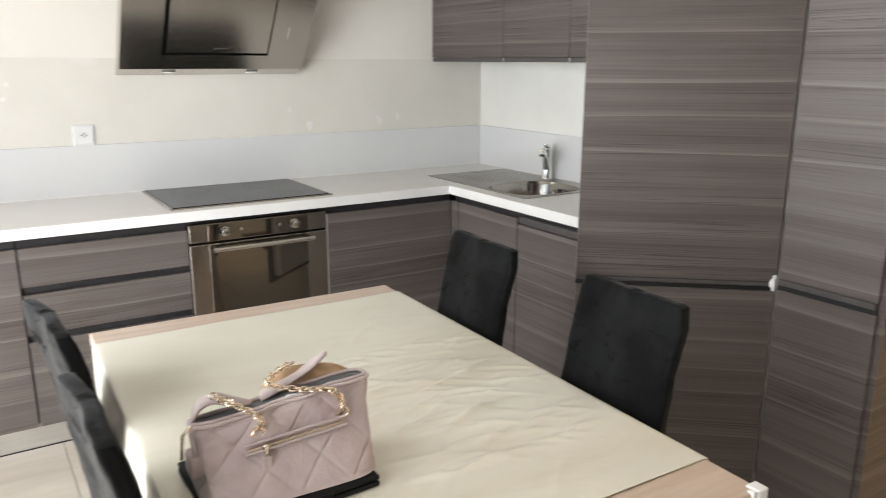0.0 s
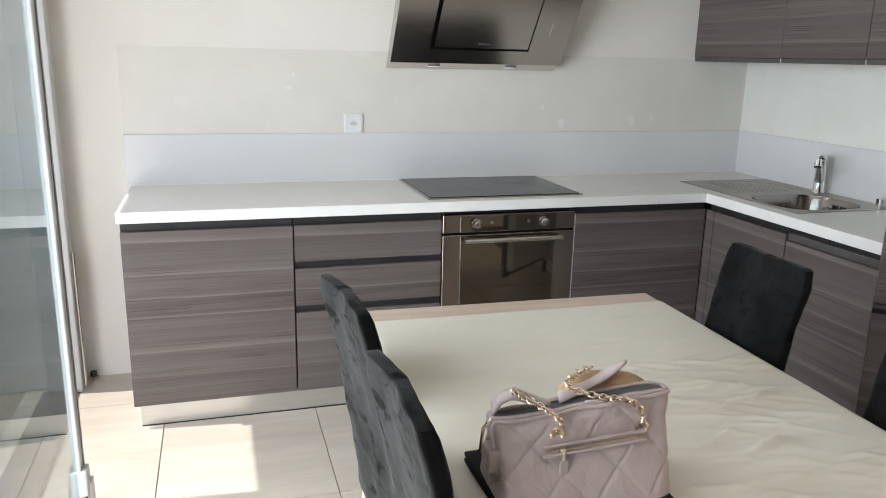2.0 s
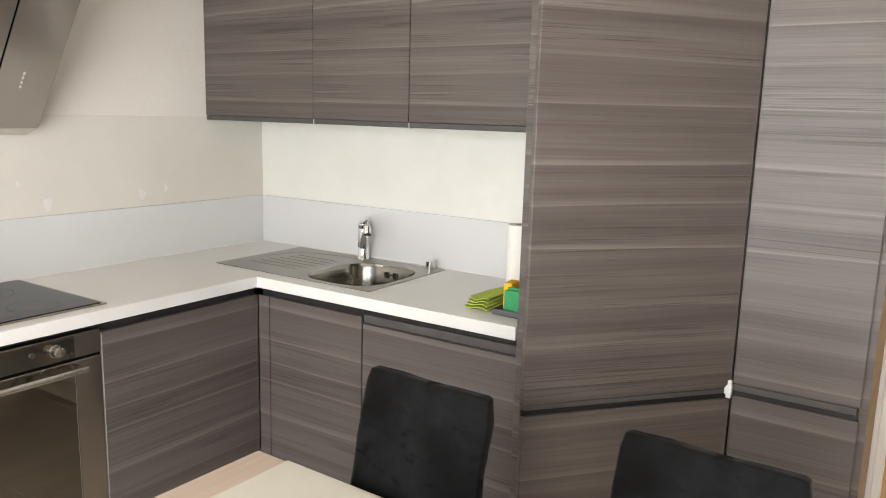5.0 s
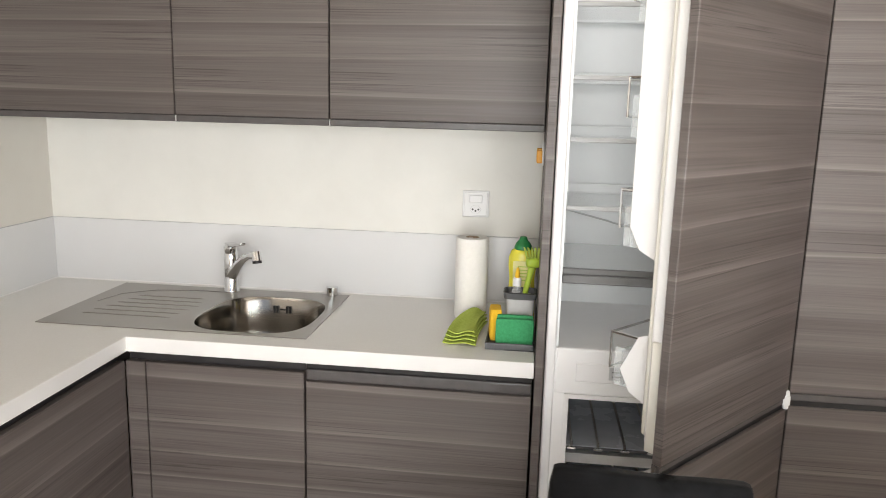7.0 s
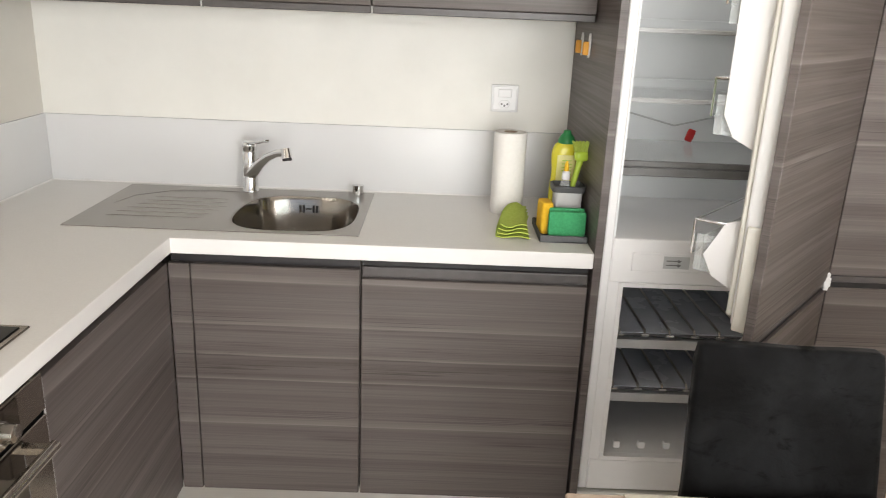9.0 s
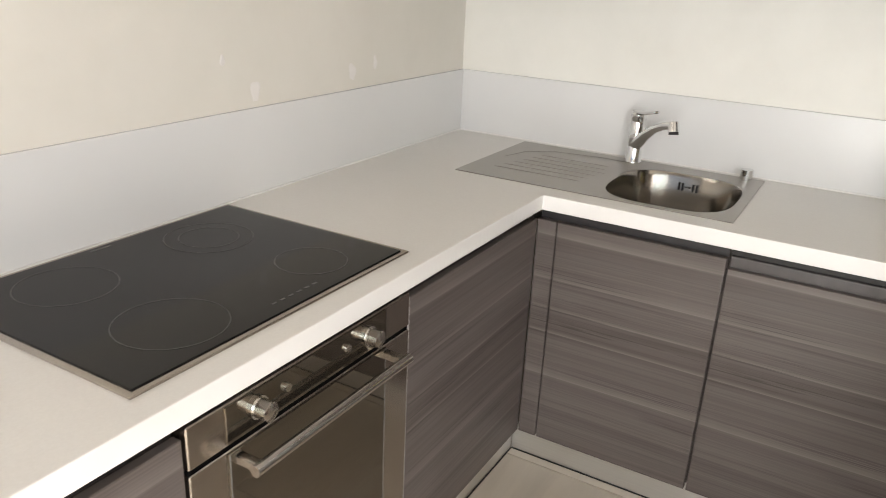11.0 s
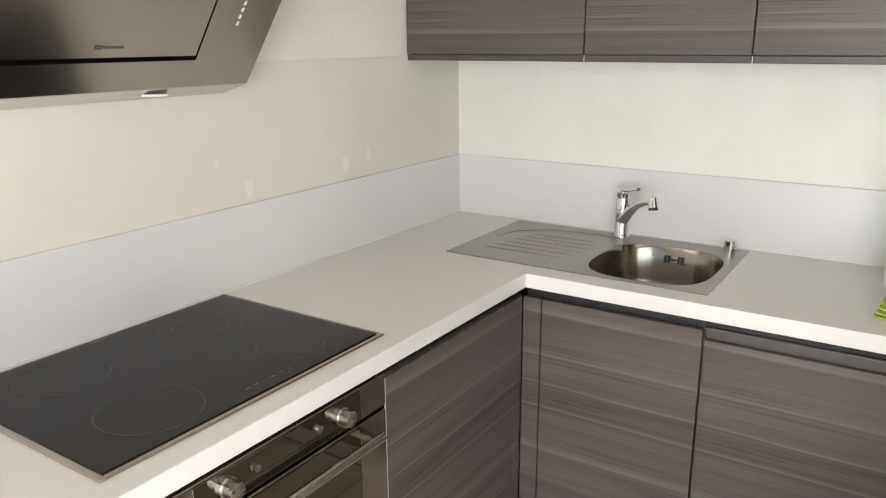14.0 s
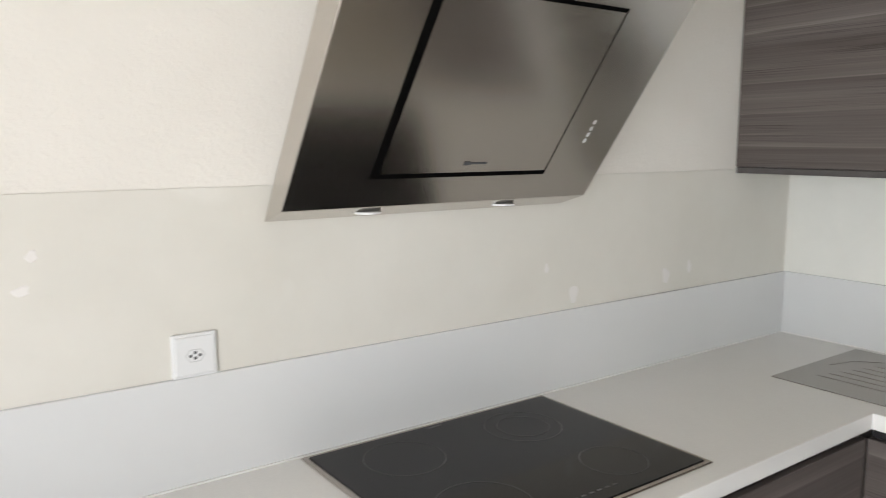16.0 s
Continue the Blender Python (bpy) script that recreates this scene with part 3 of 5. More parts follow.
u = thing("tall_cabinet", 0, -2.368, 0, -90, "narrow tall grey wood-grain larder cabinet, closed", "tall cabinet")
front("door", u, 0.002, 0.296, 0.838, 2.198, -0.608)
front("door", u, 0.002, 0.296, 0.10, 0.803, -0.608)
bm = box(0.002, 0.290, -0.600, -0.595, 0.803, 0.838)
bx(bm, 0.002, 0.290, -0.608, -0.598, 0.818, 0.8365, r=0.002)
part("grip_profile", bm, RAIL, u)
# black strips beside the grip rail, put in as the shade of its gaps
part("painted_gap_shade", bx(box(0.002, 0.290, -0.603, -0.600, 0.803, 0.818), 0.002, 0.290, -0.603, -0.600, 0.8365, 0.838), BLACK_PLASTIC, u)
part("side_panel", box(0.292, 0.313, -0.592, -0.002, 0.0, 2.2), WOOD, u)
part("side_panel", box(0.0, 0.018, -0.592, -0.002, 0.0, 2.2), WOOD, u)
part("plinth", box(0.018, 0.290, -0.56, -0.55, 0.0, 0.098), PLINTH, u)
part("top", box(0.018, 0.290, -0.592, -0.002, 2.18, 2.2), WOOD, u)
part("hinge_cover", bx(box(-0.016, 0.003, -0.622, -0.604, 0.808, 0.834, r=0.003, seg=2), -0.012, 0.001, -0.618, -0.606, 0.797, 0.846, r=0.002), WHITE_PLASTIC, u, "white plastic hinge cover")


def wall_cabinet(y0, y1):
    u = thing("wall_cabinet", 0, y0, 0, -90, "grey wood-grain wall cabinet above the sink, closed", "wall cabinet", "wall cabinets")
    w = y0 - y1
    part("body", box(0.001, w - 0.001, -0.314, -0.002, 1.462, 2.2), WOOD, u)
    front("door", u, 0.0015, w - 0.0015, 1.477, 2.199, -0.337)
    part("grip_profile", bx(box(0.0015, w - 0.0015, -0.333, -0.315, 1.456, 1.476, r=0.002), 0.0015, w - 0.0015, -0.315, -0.004, 1.456, 1.462), RAIL, u, "grey grip profile under the door")
    part("end_cap", box(-0.001, 0.0012, -0.3345, -0.31, 1.454, 1.475), PALE_GREY, u)


for a, b in ((-0.004, -0.6425), (-0.6435, -1.112), (-1.113, -1.733)):
    wall_cabinet(a, b)


# ---- fridge ----
def fridge():
    f = thing("built_in_fridge", 0, -1.761, 0, -90, "built-in white fridge freezer with open doors and empty shelves", "fridge")
    W, D = 0.598, -0.590
    LB, LT, FB, FT = 0.912, 2.02, 0.235, 0.787      # openings of the two compartments
    a, b = 0.026, W - 0.030
    fa, fb = 0.054, W - 0.056                       # the freezer's narrower opening
    part("side_wall", box(0.0, a, D, -0.03, 0.135, 2.08, r=0.004), FRIDGE_WHITE, f)
    part("side_wall", box(b, W, D, -0.03, 0.135, 2.08, r=0.004), FRIDGE_WHITE, f)
    part("back_wall", box(a, b, -0.09, -0.03, 0.135, 2.08), FRIDGE_LINER, f)
    part("top_wall", box(a, b, D, -0.09, LT, 2.08), FRIDGE_WHITE, f)
    part("bottom_wall", box(a, b, D, -0.09, 0.135, FB, r=0.003), FRIDGE_WHITE, f)
    part("divider", box(a, b, D, -0.09, FT, LB, r=0.005, seg=2), FRIDGE_WHITE, f)
    bm = box(a + 0.053, b - 0.06, D - 0.003, D + 0.002, 0.822, 0.876, r=0.003)
    part("control_panel", bm, FRIDGE_WHITE, f)
    bm = box(0.165, 0.235, D - 0.005, D, 0.834, 0.868)
    part("label", bm, PALE_GREY, f)
    bm = bmesh.new()
    for k in range(2):
        bx(bm, 0.172, 0.212, D - 0.007, D, 0.843 + 0.012 * k, 0.8455 + 0.012 * k)
        rod(bm, (0.205, D - 0.009, 0.844 + 0.012 * k), (0.205, D, 0.844 + 0.012 * k), 0.004, seg=10)
    part("print", bm, GREY_TRIM, f)
    # inner lining steps
    part("lamp_cover", box(0.15, 0.45, -0.47, -0.36, LT - 0.006, LT + 0.002, r=0.002), FRIDGE_WHITE, f, "frosted lamp cover").visible_shadow = False
    bm = box(a, a + 0.006, D + 0.01, -0.09, LB, LT)
    bx(bm, b - 0.006, b, D + 0.01, -0.09, LB, LT)
    part("liner", bm, FRIDGE_LINER, f)
    for z in (1.266, 1.443, 1.600, 1.78):
        s = part("shelf", box(a + 0.008, b - 0.008, D + 0.09, -0.10, z, z + 0.005, r=0.001), CLEAR, f, "clear glass shelf")
        s.visible_shadow = False
        part("shelf_trim", box(a + 0.008, b - 0.008, D + 0.085, D + 0.097, z - 0.004, z + 0.008, r=0.002), PALE_GREY, s)
        part("back_stop", box(a + 0.008, b - 0.008, -0.112, -0.098, z - 0.002, z + 0.03, r=0.002), FRIDGE_LINER, s)
    s = part("shelf", box(a + 0.008, b - 0.008, D + 0.09, -0.10, 1.098, 1.104), CLEAR, f, "clear glass shelf above the drawer space")
    s.visible_shadow = False
    part("shelf_trim", bx(box(a + 0.008, b - 0.008, D + 0.07, D + 0.09, 1.068, 1.092, r=0.003), a + 0.008, b - 0.008, D + 0.078, D + 0.09, 1.092, 1.108, r=0.002), GREY_TRIM, f, "dark grey shelf trim")
    bm = bmesh.new()
    tube(bm, [(a + 0.01, -0.094, 1.215), (0.30, -0.094, 1.150), (b - 0.01, -0.094, 1.215)], 0.003, 6)
    part("drain_channel", bm, PALE_GREY, f)
    bm = soft(0.012, 0.008, 0.020, 0.006, 4)
    bmesh.ops.transform(bm, matrix=pose(0.343, -0.13, 1.126, 0, 18, 0), verts=bm.verts)
    part("red_tag", bm, RED, f, "red plastic tag", True)
    # freezer compartment
    bm = box(fa, fa + 0.012, D, D + 0.02, FB, FT)
    bx(bm, fb - 0.012, fb, D, D + 0.02, FB, FT)
    bx(bm, fa, fb, D, D + 0.02, FT - 0.012, FT)
    bx(bm, fa, fb, D, D + 0.02, FB, FB + 0.012)
    part("freezer_side", box(a, fa, D + 0.004, -0.09, FB - 0.02, FT + 0.01), FRIDGE_WHITE, f)
    part("freezer_side", box(fb, b, D + 0.004, -0.09, FB - 0.02, FT + 0.01), FRIDGE_WHITE, f)
    part("freezer_frame", bm, FRIDGE_WHITE, f)
    part("freezer_lining", bx(bx(box(fa, fa + 0.004, D + 0.02, -0.09, FB, FT), fb - 0.004, fb, D + 0.02, -0.09, FB, FT), fa, fb, -0.096, -0.091, FB, FT), FRIDGE_LINER, f)
    for z in (0.607, 0.437):
        part("evaporator_plate", box(fa + 0.010, fb - 0.010, D + 0.05, -0.10, z + 0.012, z + 0.016), EVAP, f, "dark grey evaporator plate")
        part("front_wire", tube(bmesh.new(), [(fa + 0.012, D + 0.047, z + 0.010), (fb - 0.012, D + 0.047, z + 0.010)], 0.004, 6), DARK_GREY, f)
        for k in range(7):
            x = fa + 0.03 + k * (fb - fa - 0.06) / 6
            part("shelf_wire", tube(bmesh.new(), [(x, -0.11, z + 0.022), (x, D + 0.055, z + 0.022), (x, D + 0.047, z + 0.012)], 0.0038, 6), STEEL, f)
        for k in range(7):
            x = fa + 0.03 + k * (fb - fa - 0.06) / 6
            part("wire_clip", box(x - 0.012, x + 0.012, D + 0.040, D + 0.048, z + 0.006, z + 0.013, r=0.002), CHROME, f)
        part("flap_rail", box(fa + 0.012, fb - 0.012, D + 0.05, D + 0.07, z - 0.035, z - 0.008), PALE_GREY, f)
    for k in range(6):
        x = fa + 0.05 + k * 0.075
        part("floor_rib", box(x, x + 0.020, D + 0.045, D + 0.062, FB + 0.012, FB + 0.034, r=0.003), FRIDGE_WHITE, f)
    bm = bmesh.new()
    for k in range(11):
        x = fa + 0.02 + k * 0.046
        bx(bm, x, x + 0.003, -0.100, -0.096, FB + 0.03, 0.40)
    part("back_rib", bm, PALE_GREY, f)
    part("freezer_floor", box(fa, fb, D + 0.02, -0.09, FB + 0.006, FB + 0.0125), FRIDGE_WHITE, f)
    part("foot_grille", bx(box(-0.003, W + 0.003, D + 0.02, D + 0.05, 0.015, 0.10, r=0.002), -0.003, W + 0.003, D - 0.01, D + 0.05, 0.10, 0.128, r=0.003), CREAM, f)
    return f


fridge()


def fridge_door():
    """The two furniture fronts with the fridge's own doors behind them, hinged at the larder and swung open."""
    d = thing("fridge_door", -0.610, -2.366, 0, 139.6, "open fridge door with grey wood-grain front and white inner lining", "fridge door")
    w = 0.586
    part("front_panel", box(0.0, w, -0.020, 0.0, 0.826, 2.198, r=0.0015), WOOD, d)
    part("front_panel", box(0.0, w, -0.020, 0.0, 0.10, 0.795, r=0.0015), WOOD, d)
    bm = box(0.0, w, -0.020, -0.012, 0.795, 0.826)
    bx(bm, 0.0, w, -0.014, -0.003, 0.809, 0.8245, r=0.003)
    part("grip_profile", bm, RAIL, d)
    # black strip below the rail, shade of the grip gap given as colour
    part("painted_gap_shade", box(0.0, w, -0.013, -0.009, 0.795, 0.809), BLACK_PLASTIC, d)
    # upper inner door
    part("inner_door", box(0.005, w - 0.03, -0.062, -0.021, 0.845, 2.06, r=0.006, seg=2), FRIDGE_WHITE, d)
    part("gasket", bx(bx(bx(box(0.012, 0.028, -0.076, -0.062, 0.86, 2.05, r=0.004), w - 0.055, w - 0.039, -0.076, -0.062, 0.86, 2.05, r=0.004), 0.028, w - 0.055, -0.076, -0.062, 0.86, 0.876, r=0.004), 0.028, w - 0.055, -0.076, -0.062, 2.034, 2.05, r=0.004), CREAM, d, "cream rubber gasket")
    part("edge_cover", box(w - 0.031, w - 0.022, -0.055, -0.022, 0.835, 1.07, r=0.003), CREAM, d)

    def side_wall(x, z0, z1):
        prof = [(-0.062, z0), (-0.13, z0 + 0.03), (-0.155, z0 + 0.075), (-0.155, z1 - 0.10), (-0.115, z1 - 0.02), (-0.062, z1)]
        bm = bmesh.new()
        loft(bm, [[(x0, y, z) for y, z in prof] for x0 in (x, x + 0.016)])
        return part("bin_wall", bm, FRIDGE_WHITE, d)

    for x in (0.045, w - 0.085):
        side_wall(x, 0.90, 1.075)
        side_wall(x, 1.21, 2.0)
    for z in (0.93, 1.24, 1.47, 1.70):
        n = part("door_bin", bx(bx(box(0.062, w - 0.086, -0.165, -0.160, z, z + 0.085, r=0.001), 0.062, w - 0.086, -0.160, -0.066, z, z + 0.005, r=0.001), w - 0.088, w - 0.085, -0.18, -0.066, z, z + 0.085), CLEAR, d, "clear plastic door bin")
        n.visible_shadow = False
        bm = bmesh.new()
        tube(bm, [(0.05, -0.07, z + 0.12), (0.05, -0.185, z + 0.12), (w - 0.075, -0.185, z + 0.12), (w - 0.075, -0.07, z + 0.12)], 0.003, 6)
        tube(bm, [(w - 0.075, -0.185, z + 0.12), (w - 0.075, -0.185, z + 0.04), (w - 0.12, -0.185, z + 0.04)], 0.003, 6)
        part("bin_wire", bm, CHROME, n)
    # lower inner door
    part("inner_door", box(0.005, w - 0.03, -0.060, -0.021, 0.14, 0.785, r=0.006, seg=2), FRIDGE_WHITE, d)
    for x in (0.012, w - 0.055):
        part("gasket", box(x, x + 0.016, -0.074, -0.060, 0.15, 0.775, r=0.004), CREAM, d, "cream rubber gasket")
    return d


fridge_door()

# ---- hob, oven, hood ----
h = thing("ceramic_hob", -1.565, -0.294, TOP_Z, 0, "black ceramic hob with a steel rim let into the worktop", "hob")
part("steel_rim", box(-0.354, 0.354, -0.266, 0.266, 0.0, 0.005, r=0.002), STEEL_OVEN, h)
part("glass_plate", box(-0.341, 0.341, -0.253, 0.253, 0.004, 0.0075, r=0.001), BLACK_GLASS, h)


def ring(bm, x, y, r, z, t=0.0016, seg=64, a0=0.0, a1=2 * math.pi):
    n = max(8, int(seg * (a1 - a0) / (2 * math.pi)))
    pts = [(x + r * math.cos(a0 + (a1 - a0) * k / n), y + r * math.sin(a0 + (a1 - a0) * k / n)) for k in range(n + 1)]
    c = [(x + (r + t) * math.cos(a0 + (a1 - a0) * k / n), y + (r + t) * math.sin(a0 + (a1 - a0) * k / n)) for k in range(n + 1)]
    va, vb = [bm.verts.new((*p, z)) for p in pts[:n]], [bm.verts.new((*p, z)) for p in c[:n]]
    for k in range(n):
        bm.faces.new((va[k], va[(k + 1) % n], vb[(k + 1) % n], vb[k]))
    return bm


for x, y, rs in ((-0.175, 0.130, (0.088,)), (-0.168, -0.135, (0.094,)), (0.155, 0.120, (0.092, 0.062)), (0.182, -0.140, (0.072,))):
    for r in rs:
        part("cooking_zone", ring(bmesh.new(), x, y, r, 0.0079), PRINT, h)
for k in range(6):
    part("control_mark", box(-0.02 + 0.022 * k, -0.008 + 0.022 * k, -0.222, -0.217, 0.0076, 0.0079), PRINT, h)
part("printed_name_bar", box(-0.045, 0.0, 0.236, 0.242, 0.0076, 0.0079), PRINT, h)

o = thing("built_in_oven", -1.866, FR, 0, 0, "built-in oven with steel front, smoked glass and bar handle", "oven")
part("body", box(0.02, 0.584, 0.03, 0.55, 0.215, 0.81), BLACK_PLASTIC, o)
part("control_panel", box(0.003, 0.601, -0.004, 0.03, 0.737, 0.813, r=0.002), STEEL_OVEN, o)
part("control_glass", box(0.078, 0.512, -0.0065, 0.0, 0.741, 0.809, r=0.0008), OVEN_GLASS, o)
part("door_panel", box(0.003, 0.601, -0.004, 0.03, 0.215, 0.728, r=0.002), STEEL_OVEN, o)
part("door_glass", box(0.078, 0.512, -0.0075, 0.0, 0.255, 0.724, r=0.0008), OVEN_GLASS, o)
bm = bmesh.new()
for x in (0.080, 0.508):
    bx(bm, x, x + 0.0012, -0.0080, -0.0075, 0.26, 0.722)
bx(bm, 0.080, 0.510, -0.0085, -0.0075, 0.258, 0.2595)
part("glass_edge", bm, GREY_TRIM, o)
# solid black filling, painted as the shade between control panel and door
part("gap", box(0.004, 0.600, 0.0, 0.03, 0.728, 0.737), SHADOW, o)
bm = ring(bmesh.new(), 0.0, 0.0, 0.0055, 0.0, 0.0022, 20)
bmesh.ops.transform(bm, matrix=pose(0.270, -0.0078, 0.304, 90, 0, 0), verts=bm.verts)
part("emblem", bx(bm, 0.281, 0.323, -0.0078, -0.0074, 0.3015, 0.3065), GREY_TRIM, o, "dark printed emblem")
bm = rod(bmesh.new(), (0.082, -0.058, 0.712), (0.520, -0.058, 0.712), 0.0105, seg=20)
hd = part("handle", bm, STEEL, o, "brushed steel bar handle", True)
for x in (0.088, 0.498):
    part("handle_arm", box(x, x + 0.018, -0.058, -0.004, 0.702, 0.720, r=0.003), STEEL, hd)
for x in (0.146, 0.449):
    k = part("knob", rod(rod(bmesh.new(), (x, -0.004, 0.777), (x, -0.036, 0.777), 0.0175, 0.0165, 28), (x, -0.036, 0.777), (x, -0.038, 0.777), 0.0165, 0.014, 28), STEEL, o, "brushed steel knob", True)
    part("knob_ring", rod(bmesh.new(), (x, -0.006, 0.777), (x, -0.012, 0.777), 0.0205, seg=28), CHROME, k)
for x in (0.214, 0.381):
    part("button", rod(bmesh.new(), (x, -0.004, 0.780), (x, -0.013, 0.780), 0.0085, 0.0075, 20), STEEL, o, "", True)


def hood():
    """A slanted hood: a slab that leans into the room, its lower edge at the wall."""
    c = thing("cooker_hood", -1.573, 0, 0, 0, "slanted brushed steel cooker hood with a framed front panel", "cooker hood")
    hw, z0, z1 = 0.406, 1.420, 2.06
    y0, slope = -0.098, 0.72
    t = 0.098                                   # depth of the slab along y

    def fy(z):
        return y0 - (z - z0) * slope

    def sheet(x0, x1, za, zb, off0, off1):
        bm = bmesh.new()
        loft(bm, [[(x, fy(za) + off0, za), (x, fy(zb) + off0, zb), (x, fy(zb) + off1, zb), (x, fy(za) + off1, za)] for x in (x0, x1)])
        return bm

    bm = bmesh.new()
    loft(bm, [[(x, fy(z0), z0), (x, fy(z1), z1), (x, fy(z1) + t, z1 + 0.01), (x, -0.012, 1.394)] for x in (-hw, hw + 0.024)])
    bmesh.ops.bevel(bm, geom=bm.edges[:], offset=0.002, segments=1, affect="EDGES")
    part("body", bm, STEEL, c)
    # black sheet under the front panel, its colour stands for the gap's shade
    part("seam", sheet(-0.234, 0.244, 1.481, 1.826, -0.0015, 0.01), SHADOW, c, "black sheet painted as the shade in the panel gap")
    part("front_panel", sheet(-0.216, 0.236, 1.491, 1.818, -0.005, 0.004), STEEL, c)
    bm = sheet(-0.012, 0.004, 1.506, 1.514, -0.0062, -0.004)
    loft(bm, [[(x, fy(z) - 0.0062, z) for z in (1.508, 1.512)] + [(x, fy(z) - 0.0045, z) for z in (1.512, 1.508)] for x in (0.006, 0.05)])
    part("emblem", bm, DARK_GREY, c)
    bm = bmesh.new()
    for k in range(4):
        z = 1.555 + 0.014 * k
        loft(bm, [[(x, fy(z) - 0.002, z), (x, fy(z + 0.009) - 0.001, z + 0.009), (x, fy(z + 0.009) + 0.002, z + 0.009), (x, fy(z) + 0.002, z)] for x in (0.320, 0.326)])
    part("switch", bm, PALE_GREY, c)
    for x in (-0.19, 0.19):
        bm = rod(bmesh.new(), (x, -0.060, 1.4085), (x, -0.060, 1.4035), 0.030, 0.028, 28)
        part("lamp", bm, WHITE_PLASTIC, c, "round frosted hood lamp, switched off")
    part("duct_cover", box(-0.15, 0.15, -0.26, 0.0, 1.80, CH, r=0.003), STEEL, c)


hood()


# ---- sink and tap ----
def rounded(cx, cy, hx, hy, p, n=48):
    out = []
    for k in range(n):
        a = 2 * math.pi * (k + 0.5) / n
        c, s = math.cos(a), math.sin(a)
        out.append((cx + hx * math.copysign(abs(c) ** (2 / p), c), cy + hy * math.copysign(abs(s) ** (2 / p), s)))
    return out


def sink():
    s = thing("sink", -0.295, -0.698, TOP_Z, 0, "inset stainless steel sink with a ribbed draining board", "sink")
    cx, cy = -0.034, -0.200
    inner = rounded(cx, cy, 0.196, 0.177, 3.2)

    def to_rect(p):
        x0, x1, y0, y1 = -0.249, 0.249, -0.404, 0.404
        dx, dy = p[0] - cx, p[1] - cy
        t = min([((x1 if dx > 0 else x0) - cx) / dx if abs(dx) > 1e-6 else 9, ((y1 if dy > 0 else y0) - cy) / dy if abs(dy) > 1e-6 else 9])
        return (cx + dx * t, cy + dy * t)

    outer = [to_rect(p) for p in inner]
    for c in ((-0.249, -0.404), (0.249, -0.404), (-0.249, 0.404), (0.249, 0.404)):
        i = min(range(len(outer)), key=lambda k: (outer[k][0] - c[0]) ** 2 + (outer[k][1] - c[1]) ** 2)
        outer[i] = c
    scaled = lambda f, z: [(cx + (x - cx) * f, cy + (y - cy) * f, z) for x, y in inner]
    bm = bmesh.new()
    loft(bm, [[(x, y, 0.0) for x, y in outer], [(x, y, 0.003) for x, y in outer], scaled(1.06, 0.0035), scaled(1.03, 0.005), scaled(1.0, 0.003)], cap0=False, cap1=False)
    part("drainer", bm, STEEL_SINK, s, smooth=True)
    bm = bmesh.new()
    loft(bm, [scaled(1.0, 0.003), scaled(0.97, -0.012), scaled(0.94, -0.10), scaled(0.90, -0.135), scaled(0.80, -0.152), scaled(0.30, -0.158), scaled(0.11, -0.162)], cap0=False)
    part("basin", bm, STEEL_BOWL, s, smooth=True)
    bm = bmesh.new()
    for k in range(6):
        x = -0.135 + 0.045 * k
        y1 = 0.33 - 0.012 * k
        tube(bm, [(x, 0.02 + 0.01 * abs(k - 3), 0.0015), (x, 0.04 + 0.01 * abs(k - 3), 0.0030), (x, y1 - 0.02, 0.0030), (x, y1, 0.0015)], 0.0024, 8)
    part("drain_rib", bm, STEEL_SINK, s, smooth=True)
    bm = bmesh.new()
    tube(bm, [(0.19, -0.0, 0.003), (0.195, 0.10, 0.003), (0.17, 0.25, 0.003), (0.10, 0.335, 0.003), (0.0, 0.36, 0.003)], 0.0016, 6)
    part("rim_fold", bm, STEEL_SINK, s, smooth=True)
    bm = bmesh.new()
    for dy in (-0.027, -0.016, 0.016, 0.027):
        bx(bm, 0.1475, 0.1585, cy + dy - 0.003, cy + dy + 0.003, -0.046, -0.022)
    bx(bm, 0.1475, 0.1585, cy - 0.009, cy + 0.009, -0.036, -0.032)
    part("overflow", bm, BLACK_PLASTIC, s)
    part("drain", lathe(bmesh.new(), cx, cy, [(0.040, -0.162), (0.040, -0.157), (0.030, -0.155), (0.012, -0.160)], 24), CHROME, s, smooth=True)
    bm = rod(bmesh.new(), (0.215, -0.353, 0.003), (0.215, -0.353, 0.010), 0.012, seg=16)
    rod(bm, (0.215, -0.353, 0.008), (0.215, -0.353, 0.037), 0.0190, 0.0190, 24)
    part("plug_knob", bm, CHROME, s, "chrome waste knob", True)


